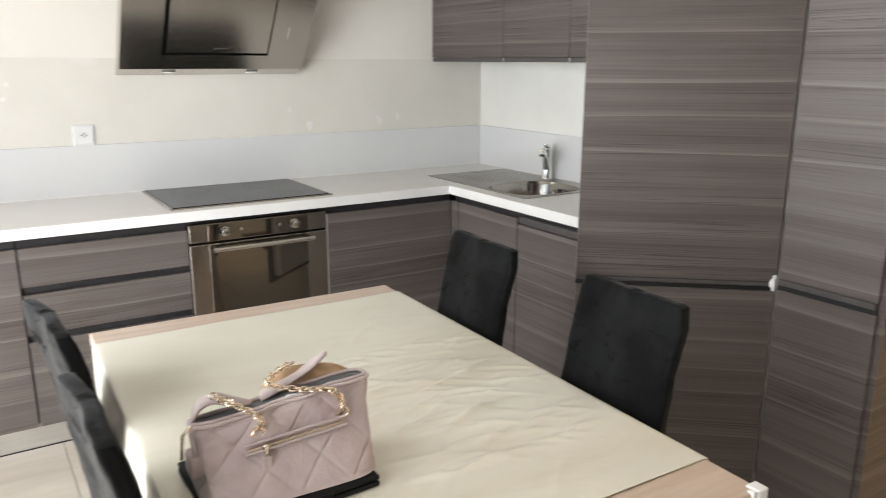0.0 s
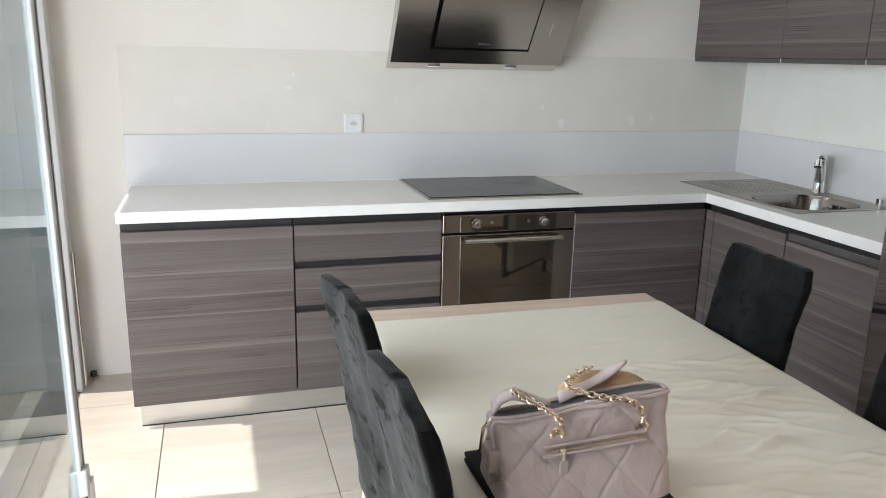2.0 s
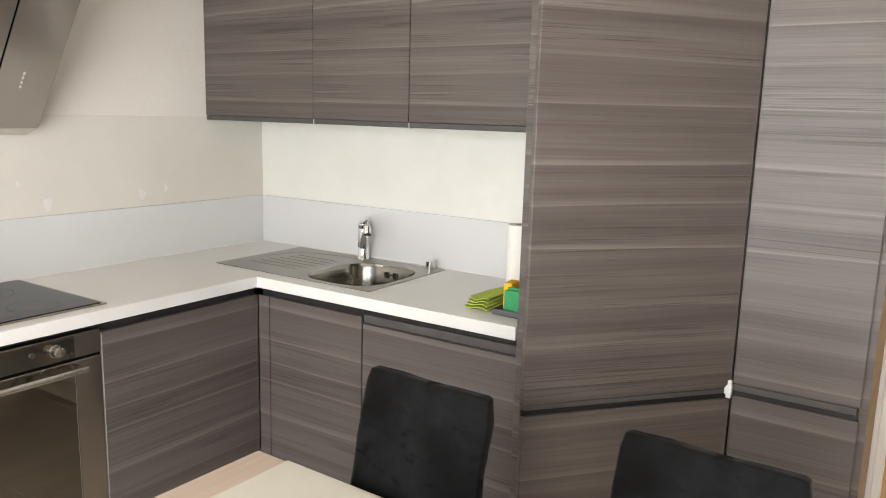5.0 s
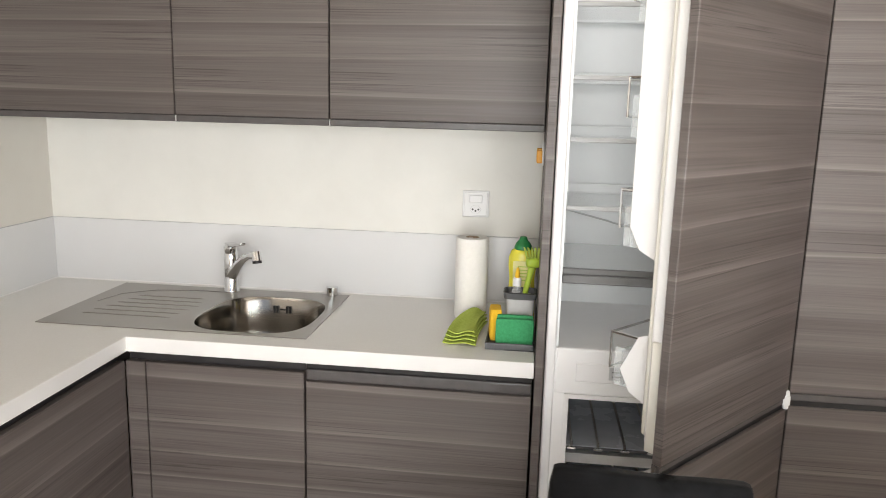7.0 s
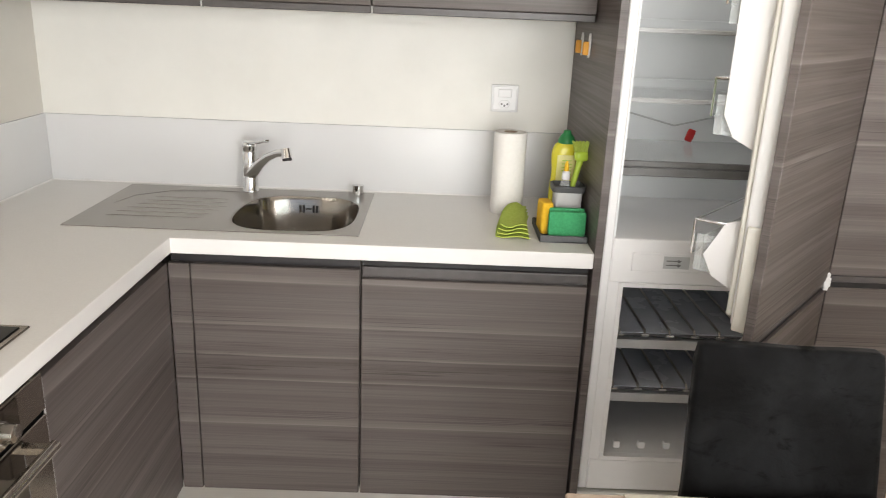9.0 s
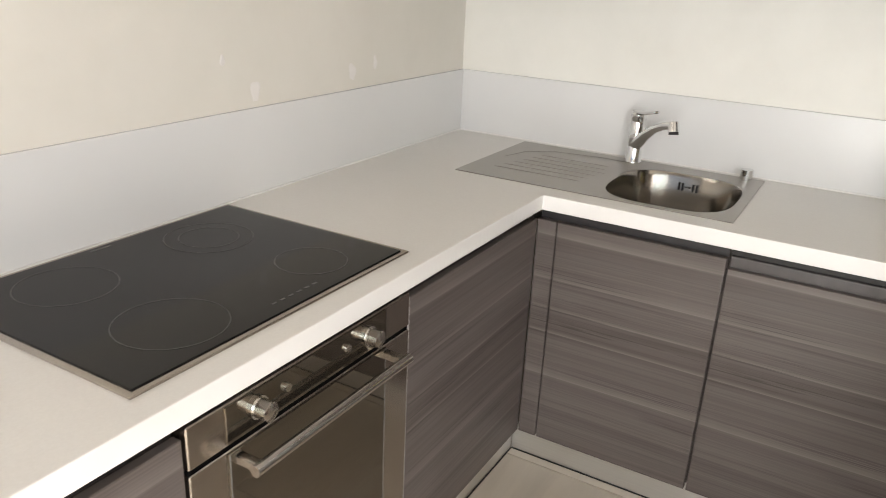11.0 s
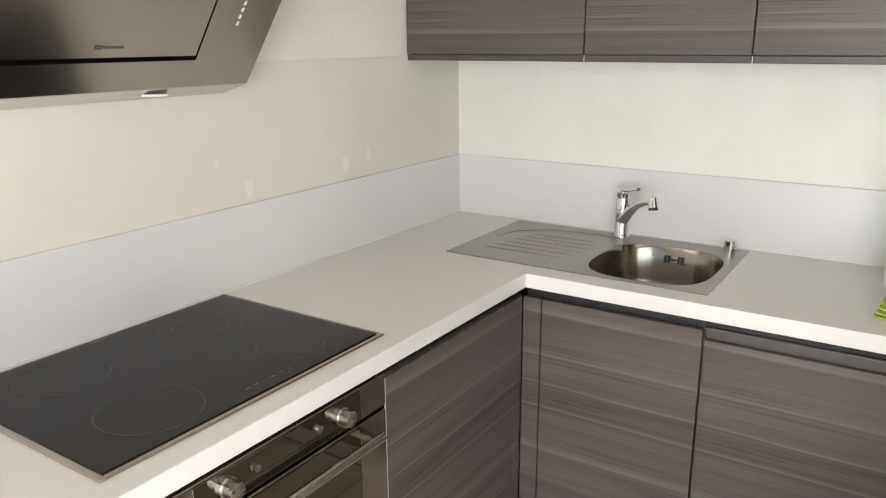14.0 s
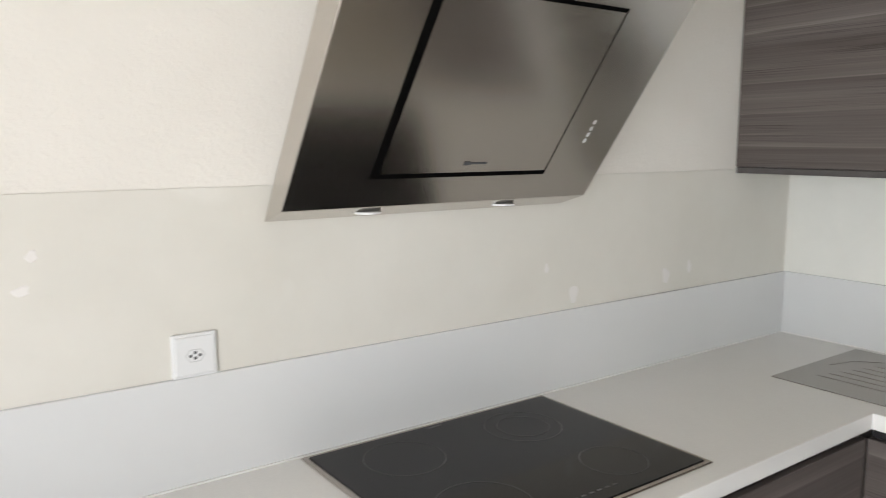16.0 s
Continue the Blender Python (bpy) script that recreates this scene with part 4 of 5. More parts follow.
def tap():
    t = thing("mixer_tap", -0.078, -0.697, TOP_Z + 0.003, 223, "chrome single-lever kitchen mixer tap", "tap")
    part("base", lathe(bmesh.new(), 0, 0, [(0.027, 0.0), (0.027, 0.004), (0.0245, 0.008), (0.0245, 0.045), (0.023, 0.050), (0.023, 0.058)], 28), CHROME, t, smooth=True)
    part("body", lathe(bmesh.new(), 0, 0, [(0.0235, 0.052), (0.0245, 0.060), (0.0245, 0.125), (0.0225, 0.130), (0.0225, 0.136), (0.0245, 0.140), (0.0245, 0.156), (0.018, 0.161)], 28), CHROME, t, smooth=True)
    bm = bmesh.new()
    tube(bm, [(0.0, 0, 0.055), (0.03, 0, 0.075), (0.07, 0, 0.106), (0.12, 0, 0.134), (0.175, 0, 0.154), (0.215, 0, 0.162), (0.228, 0, 0.163)], [0.021, 0.0200, 0.0165, 0.0135, 0.0125, 0.0135, 0.0135], 16)
    rod(bm, (0.219, 0, 0.175), (0.227, 0, 0.146), 0.0140, 0.0160, 20)
    part("spout", bm, CHROME, t, smooth=True)
    part("aerator", rod(bmesh.new(), (0.2265, 0, 0.147), (0.2285, 0, 0.138), 0.0145, seg=20), BLACK_PLASTIC, t)
    bm = soft(0.064, 0.014, 0.005, 0.004, 5, lambda v: Vector((v.x + 0.048, v.y * (1.25 - 0.6 * (v.x + 0.064) / 0.128), v.z + 0.164 + 0.34 * max(0, v.x + 0.02) ** 1.2)))
    part("lever", bm, CHROME, t, "chrome lever", True)


sink()
tap()


# ---- sockets, hooks ----
def socket(m, size, label, switch):
    s = new("wall_socket")
    s.matrix_basis = m
    tagged(s, label, "socket", "wall sockets")
    part("plate", bx(box(-size, size, -0.010, 0.0, -size, size, r=0.003, seg=2), -size * 0.88, size * 0.88, -0.0125, -0.009, -size * 0.88, size * 0.88, r=0.002), WHITE_PLASTIC, s)
    if switch:
        part("rocker", box(-0.022, 0.022, -0.017, -0.012, 0.004, 0.030, r=0.002), WHITE_PLASTIC, s)
    bm = bmesh.new()
    zc = -0.018 if switch else 0.0
    for dx, dz in ((-0.0095, 0.0), (0.0095, 0.0), (0.0, -0.005)) if switch else ((-0.009, 0.0), (0.009, 0.0), (0.0, -0.005), (0.0, 0.006)):
        rod(bm, (dx, -0.0132, zc + dz), (dx, -0.010, zc + dz), 0.0034, seg=10)
    part("pin_hole", bm, DARK_GREY, s)
    bm = bmesh.new()
    ringpts = [(0.019, zc - 0.0), (0.010, zc + 0.012), (-0.010, zc + 0.012), (-0.019, zc), (-0.010, zc - 0.012), (0.010, zc - 0.012), (0.019, zc)]
    tube(bm, [(x, -0.0125, z) for x, z in ringpts], 0.0008, 5, False)
    part("recess_outline", bm, PALE_GREY, s)
    return s


socket(pose(-2.131, -0.004, 1.141), 0.044, "white single wall socket above the splashback", False)
socket(pose(-0.004, -1.521, 1.205, 0, 0, -90), 0.044, "white wall socket combined with a light switch", True)
for x in (-0.155, -0.275):
    k = thing("adhesive_hook", x, -1.735, 1.392, 180, "white oval adhesive hook with an orange clip", "hook", "adhesive hooks")
    bm = soft(0.013, 0.003, 0.034, 0.003, 5, lambda v: Vector((v.x * math.sqrt(max(0.1, 1 - (v.z / 0.036) ** 2)), v.y - 0.003, v.z)))
    part("base", bm, WHITE_PLASTIC, k, smooth=True)
    bm = soft(0.008, 0.009, 0.019, 0.004, 4, lambda v: Vector((v.x, v.y - 0.013, v.z - 0.008)))
    part("clip", bm, ORANGE, k, "orange clip", True)


# ---- things on the worktop ----
p = thing("paper_towel_roll", -0.208, -1.530, TOP_Z, 0, "standing roll of white kitchen paper", "paper roll")
bm = bmesh.new()
N = 48
prof = [(0.0485, 0.0), (0.050, 0.003), (0.050, 0.249), (0.0485, 0.252), (0.021, 0.252), (0.021, 0.212)]
loft(bm, [[(r * (1 + 0.006 * math.sin(3 * a)) * math.cos(a), r * (1 + 0.006 * math.sin(3 * a)) * math.sin(a), z) for a in (2 * math.pi * k / N for k in range(N))] for r, z in prof])
part("paper", bm, PAPER, p, smooth=True)
part("core", loft(bmesh.new(), [[(r * math.cos(2 * math.pi * k / 24), r * math.sin(2 * math.pi * k / 24), z) for k in range(24)] for r, z in ((0.0205, 0.212), (0.0205, 0.2525), (0.0185, 0.2525), (0.0185, 0.214))]), CARDBOARD, p)
part("loose_sheet", box(-0.002, 0.0, 0.0, 0.0505, 0.001, 0.251), PAPER, p)

c = thing("cleaning_cloth", -0.405, -1.540, TOP_Z, -8, "folded lime green microfibre cloth", "cloth")
bm = bmesh.new()
for layer in range(4):
    top, bot = [], []
    for i in range(15):
        for j in range(13):
            u, v = i / 14, j / 12
            x = -0.105 + 0.21 * u
            w = 0.038 + 0.009 * (1 - u)
            y = (v - 0.5) * 2 * (w - 0.003 * layer)
            lift = 0.008 * math.exp(-((v - 0.4) / 0.28) ** 2) * (0.5 + 0.5 * u) + 0.004 * math.sin(6 * v + 2 * u + 0.4 * layer)
            zz = 0.003 + layer * 0.0085 + lift * (0.5 + 0.35 * layer) + 0.010 * max(0, u - 0.3)
            top.append(bm.verts.new((x + 0.006 * layer, y + 0.008 * math.sin(3 * u), zz + 0.0032)))
            bot.append(bm.verts.new((x + 0.006 * layer, y + 0.008 * math.sin(3 * u), zz)))
    for i in range(14):
        for j in range(12):
            q = [i * 13 + j, (i + 1) * 13 + j, (i + 1) * 13 + j + 1, i * 13 + j + 1]
            bm.faces.new([top[k] for k in q])
            bm.faces.new([bot[k] for k in q[::-1]])
    rim = [i * 13 for i in range(15)] + [14 * 13 + j for j in range(1, 13)] + [i * 13 + 12 for i in range(13, -1, -1)] + [j for j in range(11, 0, -1)]
    for a, b in zip(rim, rim[1:] + rim[:1]):
        bm.faces.new((top[a], top[b], bot[b], bot[a]))
part("folded_cloth", bm, LIME, c, smooth=True)

d = thing("sink_caddy", -0.435, -1.664, TOP_Z, -90, "dark grey sink caddy with a pale grey cup", "caddy")
bm = box(-0.066, 0.066, -0.095, 0.095, 0.0, 0.006, r=0.002)
for a in ((-0.066, -0.062, -0.095, 0.095), (0.062, 0.066, -0.095, 0.095), (-0.066, 0.066, -0.095, -0.091), (-0.066, 0.066, 0.091, 0.095)):
    bx(bm, *a, 0.0, 0.020, r=0.0015)
part("tray", bm, DARK_GREY, d)
bm = bmesh.new()
loft(bm, [rounded_loop for rounded_loop in [[(x, y, z) for x, y in rounded(0.023, 0.045, 0.040 + g, 0.036 + g, 6, 32)] for g, z in ((-0.004, 0.006), (0.0, 0.12), (-0.003, 0.12), (-0.006, 0.03))]])
part("cup", bm, PALE_GREY, d, smooth=True)
bm = bmesh.new()
loft(bm, [[(x, y, z) for x, y in rounded(0.022, 0.045, 0.046 + g, 0.041 + g, 6, 32)] for g, z in ((0.0, 0.118), (0.002, 0.135), (-0.003, 0.137), (-0.006, 0.12))], cap0=False, cap1=False)
part("cup_rim", bm, DARK_GREY, d, smooth=True)
s = thing("scouring_pad", -0.490, -1.676, TOP_Z + 0.006, -90, "green scouring pad standing in the caddy", "scouring pad")
part("pad", soft(0.052, 0.010, 0.037, 0.006, 6, lambda v: Vector((v.x, v.y + 0.06 * (v.z + 0.037) * 0.12, v.z + 0.037))), GREEN_SCOURER, s, smooth=True)
part("back_layer", soft(0.050, 0.006, 0.040, 0.004, 6, lambda v: Vector((v.x, v.y + 0.017, v.z + 0.040))), GREEN_SCOURER, s, smooth=True)
s = thing("sponge", -0.440, -1.620, TOP_Z + 0.006, -84, "yellow kitchen sponge standing in the caddy", "sponge")
part("foam", soft(0.017, 0.034, 0.046, 0.008, 6, lambda v: Vector((v.x, v.y, v.z + 0.046))), YELLOW_SPONGE, s, smooth=True)
b = thing("dish_soap_bottle", -0.300, -1.687, TOP_Z, -90, "yellow dish soap bottle with a green cap", "bottle")
bm = bmesh.new()
loft(bm, [[(x, y, z) for x, y in rounded(0, 0, rx, ry, 2.6, 28)] for rx, ry, z in ((0.036, 0.022, 0.0), (0.042, 0.026, 0.006), (0.041, 0.025, 0.10), (0.037, 0.023, 0.15), (0.041, 0.025, 0.19), (0.041, 0.025, 0.215), (0.034, 0.022, 0.234), (0.022, 0.018, 0.242))])
part("bottle", bm, YELLOW_SOAP, b, smooth=True)
part("cap", lathe(bmesh.new(), 0, 0, [(0.025, 0.239), (0.026, 0.246), (0.021, 0.258), (0.012, 0.268), (0.010, 0.276), (0.004, 0.278)], 20), GREEN_CAP, b, "green cap", True)
part("label", soft(0.027, 0.001, 0.042, 0.0008, 3, lambda v: Vector((v.x, v.y - 0.0248, v.z + 0.165))), LABEL_YELLOW, b, "pale yellow printed label")
for k in range(5):
    part("label_line", box(-0.012, 0.016, -0.0265, -0.0250, 0.150 + 0.010 * k, 0.1525 + 0.010 * k), LIME_PLASTIC, b)
b = thing("soap_dispenser", -0.405, -1.676, TOP_Z + 0.031, -90, "small clear bottle with a yellow pump in the cup", "bottle")
part("bottle", lathe(bmesh.new(), 0, 0, [(0.015, 0.0), (0.016, 0.003), (0.016, 0.105), (0.010, 0.118), (0.010, 0.124)], 20), CLEAR, b, smooth=True)
part("collar", lathe(bmesh.new(), 0, 0, [(0.0115, 0.122), (0.0115, 0.142), (0.008, 0.146)], 18), WHITE_PLASTIC, b, smooth=True)
part("pump", lathe(bmesh.new(), 0, 0, [(0.007, 0.145), (0.0065, 0.160), (0.003, 0.174)], 14), YELLOW_SPONGE, b, smooth=True)
b = thing("dish_brush", -0.392, -1.696, TOP_Z + 0.014, -80, "lime green dish brush standing in the cup", "brush")
bm = bmesh.new()
tube(bm, [(-0.012, 0, 0.02), (-0.006, 0, 0.06), (0.006, 0, 0.13), (0.019, 0, 0.19), (0.022, 0, 0.21)], [0.0055, 0.006, 0.008, 0.0095, 0.009], 12)
part("handle", bm, LIME_PLASTIC, b, smooth=True)
part("head", soft(0.021, 0.014, 0.015, 0.011, 5, lambda v: Vector((v.x + 0.022, v.y, v.z + 0.204))), LIME_PLASTIC, b, smooth=True)
bm = bmesh.new()
for i in range(6):
    for j in range(3):
        q = Vector((0.005 + 0.007 * i, -0.007 + 0.007 * j, 0.216))
        rod(bm, q, q + Vector((0.007 * (i - 2.5) / 2, 0.004 * (j - 1), 0.030)), 0.0024, 0.0018, 6)
part("bristles", bm, LIME, b)


# ---- table and chairs ----
TX0, TX1, TY0, TY1, TZ = -2.390, -1.4965, -2.951, -1.523, 0.745
t = thing("dining_table", (TX0 + TX1) / 2, (TY0 + TY1) / 2, 0, -1.5, "pale wooden dining table with square legs", "table")
hw, hl = (TX1 - TX0) / 2, (TY1 - TY0) / 2
part("tabletop", box(-hw, hw, -hl, hl, TZ - 0.032, TZ, r=0.003), TABLE_WOOD, t)
bm = bmesh.new()
for a in ((-hw + 0.05, hw - 0.05, -hl + 0.05, -hl + 0.072), (-hw + 0.05, hw - 0.05, hl - 0.072, hl - 0.05), (-hw + 0.05, -hw + 0.072, -hl + 0.072, hl - 0.072), (hw - 0.072, hw - 0.05, -hl + 0.072, hl - 0.072)):
    bx(bm, *a, TZ - 0.11, TZ - 0.032)
part("apron", bm, TABLE_WOOD, t)
for sx in (-1, 1):
    for sy in (-1, 1):
        x, y = sx * (hw - 0.055), sy * (hl - 0.055)
        part("leg", box(x - 0.032, x + 0.032, y - 0.032, y + 0.032, 0.0, TZ - 0.032, r=0.003), TABLE_WOOD, t)


def table_cover():
    """A plastic sheet over the table that ends short of both ends and falls over the long sides."""
    k = thing("table_cover", (TX0 + TX1) / 2, (TY0 + TY1) / 2, TZ, -1.5, "wrinkled translucent cream plastic table cover", "tablecloth")
    bm = bmesh.new()
    nx, ny = 200, 260
    y0, y1 = -hl + 0.115, hl - 0.098
    rnd = random.Random(5)
    waves = [(rnd.uniform(-0.02, 0.40), rnd.uniform(-0.42, 0.20), rnd.uniform(0.03, 0.085), rnd.uniform(0.0058, 0.0095), rnd.uniform(-0.45, 0.35), rnd.uniform(0.0030, 0.0062)) for _ in range(95)]
    waves += [(rnd.uniform(-0.40, 0.40), rnd.uniform(-0.58, 0.55), rnd.uniform(0.03, 0.10), rnd.uniform(0.006, 0.012), rnd.uniform(-0.8, 0.8), rnd.uniform(0.0006, 0.0014)) for _ in range(40)]
    drop = 0.11

    def height(x, y):
        z = 0.0
        for cx, cy, lx, ly, an, am in waves:
            u = (x - cx) * math.cos(an) + (y - cy) * math.sin(an)
            v = -(x - cx) * math.sin(an) + (y - cy) * math.cos(an) + 0.12 * u * u / lx
            if abs(u) < 3 * lx and abs(v) < 4 * ly:
                z += am * math.exp(-(u / lx) ** 2 - (v / ly) ** 2)
        return z + 0.0012 * (1 + noise.noise(Vector((x * 6, y * 6, 2.0))))

    grid = []
    for i in range(nx + 1):
        s = -hw - drop + (2 * hw + 2 * drop) * i / nx
        row = []
        for j in range(ny + 1):
            y = y0 + (y1 - y0) * j / ny + 0.004 * math.sin(s * 4)
            over = abs(s) - hw
            if over < -0.006:
                x, z = s, 0.0015 + height(s, y)
            elif over < 0.006:
                a = (over + 0.006) / 0.012 * math.pi / 2
                x, z = math.copysign(hw - 0.004 + 0.008 * math.sin(a), s), -0.006 + 0.0085 * math.cos(a)
            else:
                flare = 0.006 + 0.010 * (over / drop) * (1 + math.sin(y * 17 + 1.3 * math.sin(5 * y)))
                x, z = math.copysign(hw + flare, s), -over
            row.append(bm.verts.new((x, y, z)))
        grid.append(row)
    for i in range(nx):
        for j in range(ny):
            bm.faces.new((grid[i][j], grid[i + 1][j], grid[i + 1][j + 1], grid[i][j + 1]))
    ob = part("sheet", bm, CLOTH, k, smooth=True)
    mod = ob.modifiers.new("thickness", "SOLIDIFY")
    mod.thickness, mod.offset = 0.0008, 1.0
    part("clip", bx(box(hw - 0.018, hw + 0.008, -hl - 0.006, -hl + 0.022, -0.03, 0.004, r=0.002), hw - 0.03, hw - 0.018, -hl - 0.004, -hl + 0.01, -0.02, 0.003, r=0.002), WHITE_PLASTIC, k, "white corner clip")


table_cover()


def dining_chair():
    c = thing("dining_chair", 0, 0, 0, 0, "dining chair in a dark grey crushed velvet cover with pale legs", "chair", "chairs round the table")

    def back(v):
        u = (v.z + 0.29) / 0.58
        x = v.x * (1.12 - 0.12 * u)
        y = v.y - 0.075 * u ** 1.5 + 0.03 * (1 - u) + 0.014 * math.cos(v.x / 0.20 * 1.5) * (u - 0.3)
        w = Vector((x * 7, y * 7, v.z * 7))
        n = noise.noise(w) * 0.004 + noise.noise(w * 3.1) * 0.0022
        z = v.z + 0.672 - 0.006 * (v.x / 0.2) ** 2 * (u > 0.8)
        return Vector((x + n, y + n * 1.4, z))

    part("backrest", soft(0.157, 0.017, 0.29, 0.012, 22, back), VELVET, c, smooth=True)

    def seat(v):
        w = Vector((v.x * 7, v.y * 7, 3.0))
        return Vector((v.x * (1.0 + 0.12 * (v.y + 0.2)), v.y + 0.235, v.z + 0.425 + 0.012 * (1 - (v.x / 0.22) ** 2) * (v.z > 0) + noise.noise(w) * 0.004))

    part("seat", soft(0.196, 0.215, 0.06, 0.028, 12, seat), VELVET, c, smooth=True)
    bm = bmesh.new()
    n = 60
    pts = [(-0.190, 0.035), (0.190, 0.035), (0.212, 0.445), (-0.212, 0.445)]
    lo, hi = [], []
    for k in range(n):
        e, f = divmod(k * 4 / n, 1)
        p, q = pts[int(e)], pts[(int(e) + 1) % 4]
        x, y = p[0] + (q[0] - p[0]) * f, p[1] + (q[1] - p[1]) * f
        g = 0.006 * math.sin(k * 1.9)
        hi.append((x, y, 0.40))
        lo.append((x * (1.01 + g), y + g * 0.6, 0.285 + 0.004 * math.sin(k)))
    loft(bm, [hi, lo], cap0=False, cap1=False)
    ob = part("skirt", bm, VELVET, c, smooth=True)
    mod = ob.modifiers.new("thickness", "SOLIDIFY")
    mod.thickness = 0.004
    for x, y, dx, dy in ((-0.18, 0.06, -0.01, -0.05), (0.18, 0.06, 0.01, -0.05), (-0.19, 0.42, 0, 0.01), (0.19, 0.42, 0, 0.01)):
        bm = bmesh.new()
        loft(bm, [[(x + dx * a + sx * r, y + dy * a + sy * r, z) for sx, sy in ((-1, -1), (1, -1), (1, 1), (-1, 1))] for r, z, a in ((0.021, 0.40, 0), (0.021, 0.28, 0.2), (0.014, 0.0, 1))])
        part("leg", bm, LEG_WOOD, c)
    return c


ch = dining_chair()
ch.matrix_basis = pose(-1.425, -1.912, 0, 0, 0, 88)
tagged(copy_thing(ch, pose(-1.421, -2.490, 0, 0, 0, 89)), "dark velvet dining chair before the open fridge door")
tagged(copy_thing(ch, pose(-2.434, -1.981, 0, 0, 0, -83)), "dark grey velvet dining chair on the window side of the table")
tagged(copy_thing(ch, pose(-2.430, -2.469, 0, 0, 0, -87)), "dark grey velvet dining chair beside the handbag")

# ---- bag and folder ----
fo = thing("black_folder", -2.212, -2.490, TZ + 0.004, 1, "closed black zip folder lying under the handbag", "folder")
part("cover", soft(0.140, 0.118, 0.006, 0.005, 6, lambda v: Vector((v.x, v.y, v.z + 0.006))), FOLDER, fo, smooth=True)
part("cover", soft(0.140, 0.118, 0.006, 0.005, 6, lambda v: Vector((v.x, v.y, v.z + 0.0175))), FOLDER, fo, smooth=True)
part("strap", box(0.0, 0.05, -0.121, -0.112, 0.001, 0.022, r=0.002), FOLDER, fo)


def handbag():
    b = thing("handbag", -2.203, -2.503, TZ + 0.028, -3, "mauve quilted leather handbag with gold chain handles, open on top", "handbag")
    H, WB, WT, DB, DT = 0.134, 0.146, 0.152, 0.090, 0.022

    def half(u):
        return WB + (WT - WB) * u + 0.006 * math.sin(u * 3.1), DB + (DT - DB) * u ** 0.8

    def quilt(s, z):
        a, c = (s + z) / 0.092, (s - z) / 0.092
        d = min(abs(a - round(a)), abs(c - round(c)))
        return 0.0024 * (1 - math.exp(-(d / 0.035) ** 2)) + 0.0008 * min(1.0, d / 0.25)

    bm = bmesh.new()
    loops = []
    n = 300
    dense = []
    for k in range(2401):
        a = 2 * math.pi * (k + 0.5) / 2400
        c, q = math.cos(a), math.sin(a)
        dense.append(Vector((0.147 * math.copysign(abs(c) ** 0.36, c), 0.06 * math.copysign(abs(q) ** 0.40, q))))
    run = [0.0]
    for p0, p1 in zip(dense, dense[1:]):
        run.append(run[-1] + (p1 - p0).length)
    shape, i = [], 0
    for k in range(n):
        goal = run[-1] * k / n
        while run[i + 1] < goal:
            i += 1
        p = dense[i].lerp(dense[i + 1], (goal - run[i]) / max(1e-9, run[i + 1] - run[i]))
        shape.append((p.x / 0.147, p.y / 0.06))
    for j in range(61):
        u = j / 60
        hx, hy = half(u)
        loop = []
        for k in range(n):
            x, y = shape[k][0] * hx, shape[k][1] * hy
            tx = (shape[(k + 1) % n][0] - shape[k - 1][0]) * hx
            ty = (shape[(k + 1) % n][1] - shape[k - 1][1]) * hy
            nrm = Vector((ty, -tx, 0)).normalized()
            q = quilt(x if abs(nrm.y) > 0.7 else y, u * H) if 0.04 < u < 0.93 else 0.002
            sag = noise.noise(Vector((x * 16, y * 16, u * 3))) * 0.008 + noise.noise(Vector((x * 42, y * 42, u * 7))) * 0.0034
            side = 0.014 * max(0.0, (abs(shape[k][0]) - 0.9) / 0.1) * math.sin(u * math.pi)
            z = u * H + 0.012 * u * math.sin(x * 11)
            out = q + sag * u - side
            loop.append((x + nrm.x * out, y + nrm.y * out, z))
        loops.append(loop)
    low = [(x * 0.97, y * 0.92, -0.003 + 0.0032) for x, y, z in loops[0]]
    inner = [[(x * 0.985, y * k, z + dz) for x, y, z in loops[-1]] for k, dz in ((0.85, 0.002), (0.5, -0.002), (0.12, -0.005))]
    loft(bm, [low] + loops + inner)
    part("body", bm, LEATHER, b, smooth=True)
    # zip rim
    bm = bmesh.new()
    rim = [(x * 1.0, y * 1.02, z + 0.001) for x, y, z in loops[-1]]
    tube(bm, rim + rim[:1], 0.0034, 6, False)
    part("rim_piping", bm, LEATHER, b, smooth=True)
    # flaps standing up on the far side, with the tan lining
    bm = bmesh.new()
    rows = []
    for i in range(13):
        u = i / 12
        row = []
        for j in range(7):
            v = j / 6
            x = -0.02 + 0.165 * u
            row.append((x, 0.012 + 0.030 * v - 0.01 * u, H - 0.01 + 0.050 * v * math.sin(math.pi * (0.12 + 0.80 * u)) + 0.004 * math.sin(9 * u)))
        rows.append(row)
    vs = [[bm.verts.new(p) for p in r] for r in rows]
    for i in range(12):
        for j in range(6):
            bm.faces.new((vs[i][j], vs[i + 1][j], vs[i + 1][j + 1], vs[i][j + 1]))
    ob = part("lining_flap", bm, LINING, b, "tan lining flap", True)
    ob.modifiers.new("thickness", "SOLIDIFY").thickness = 0.003
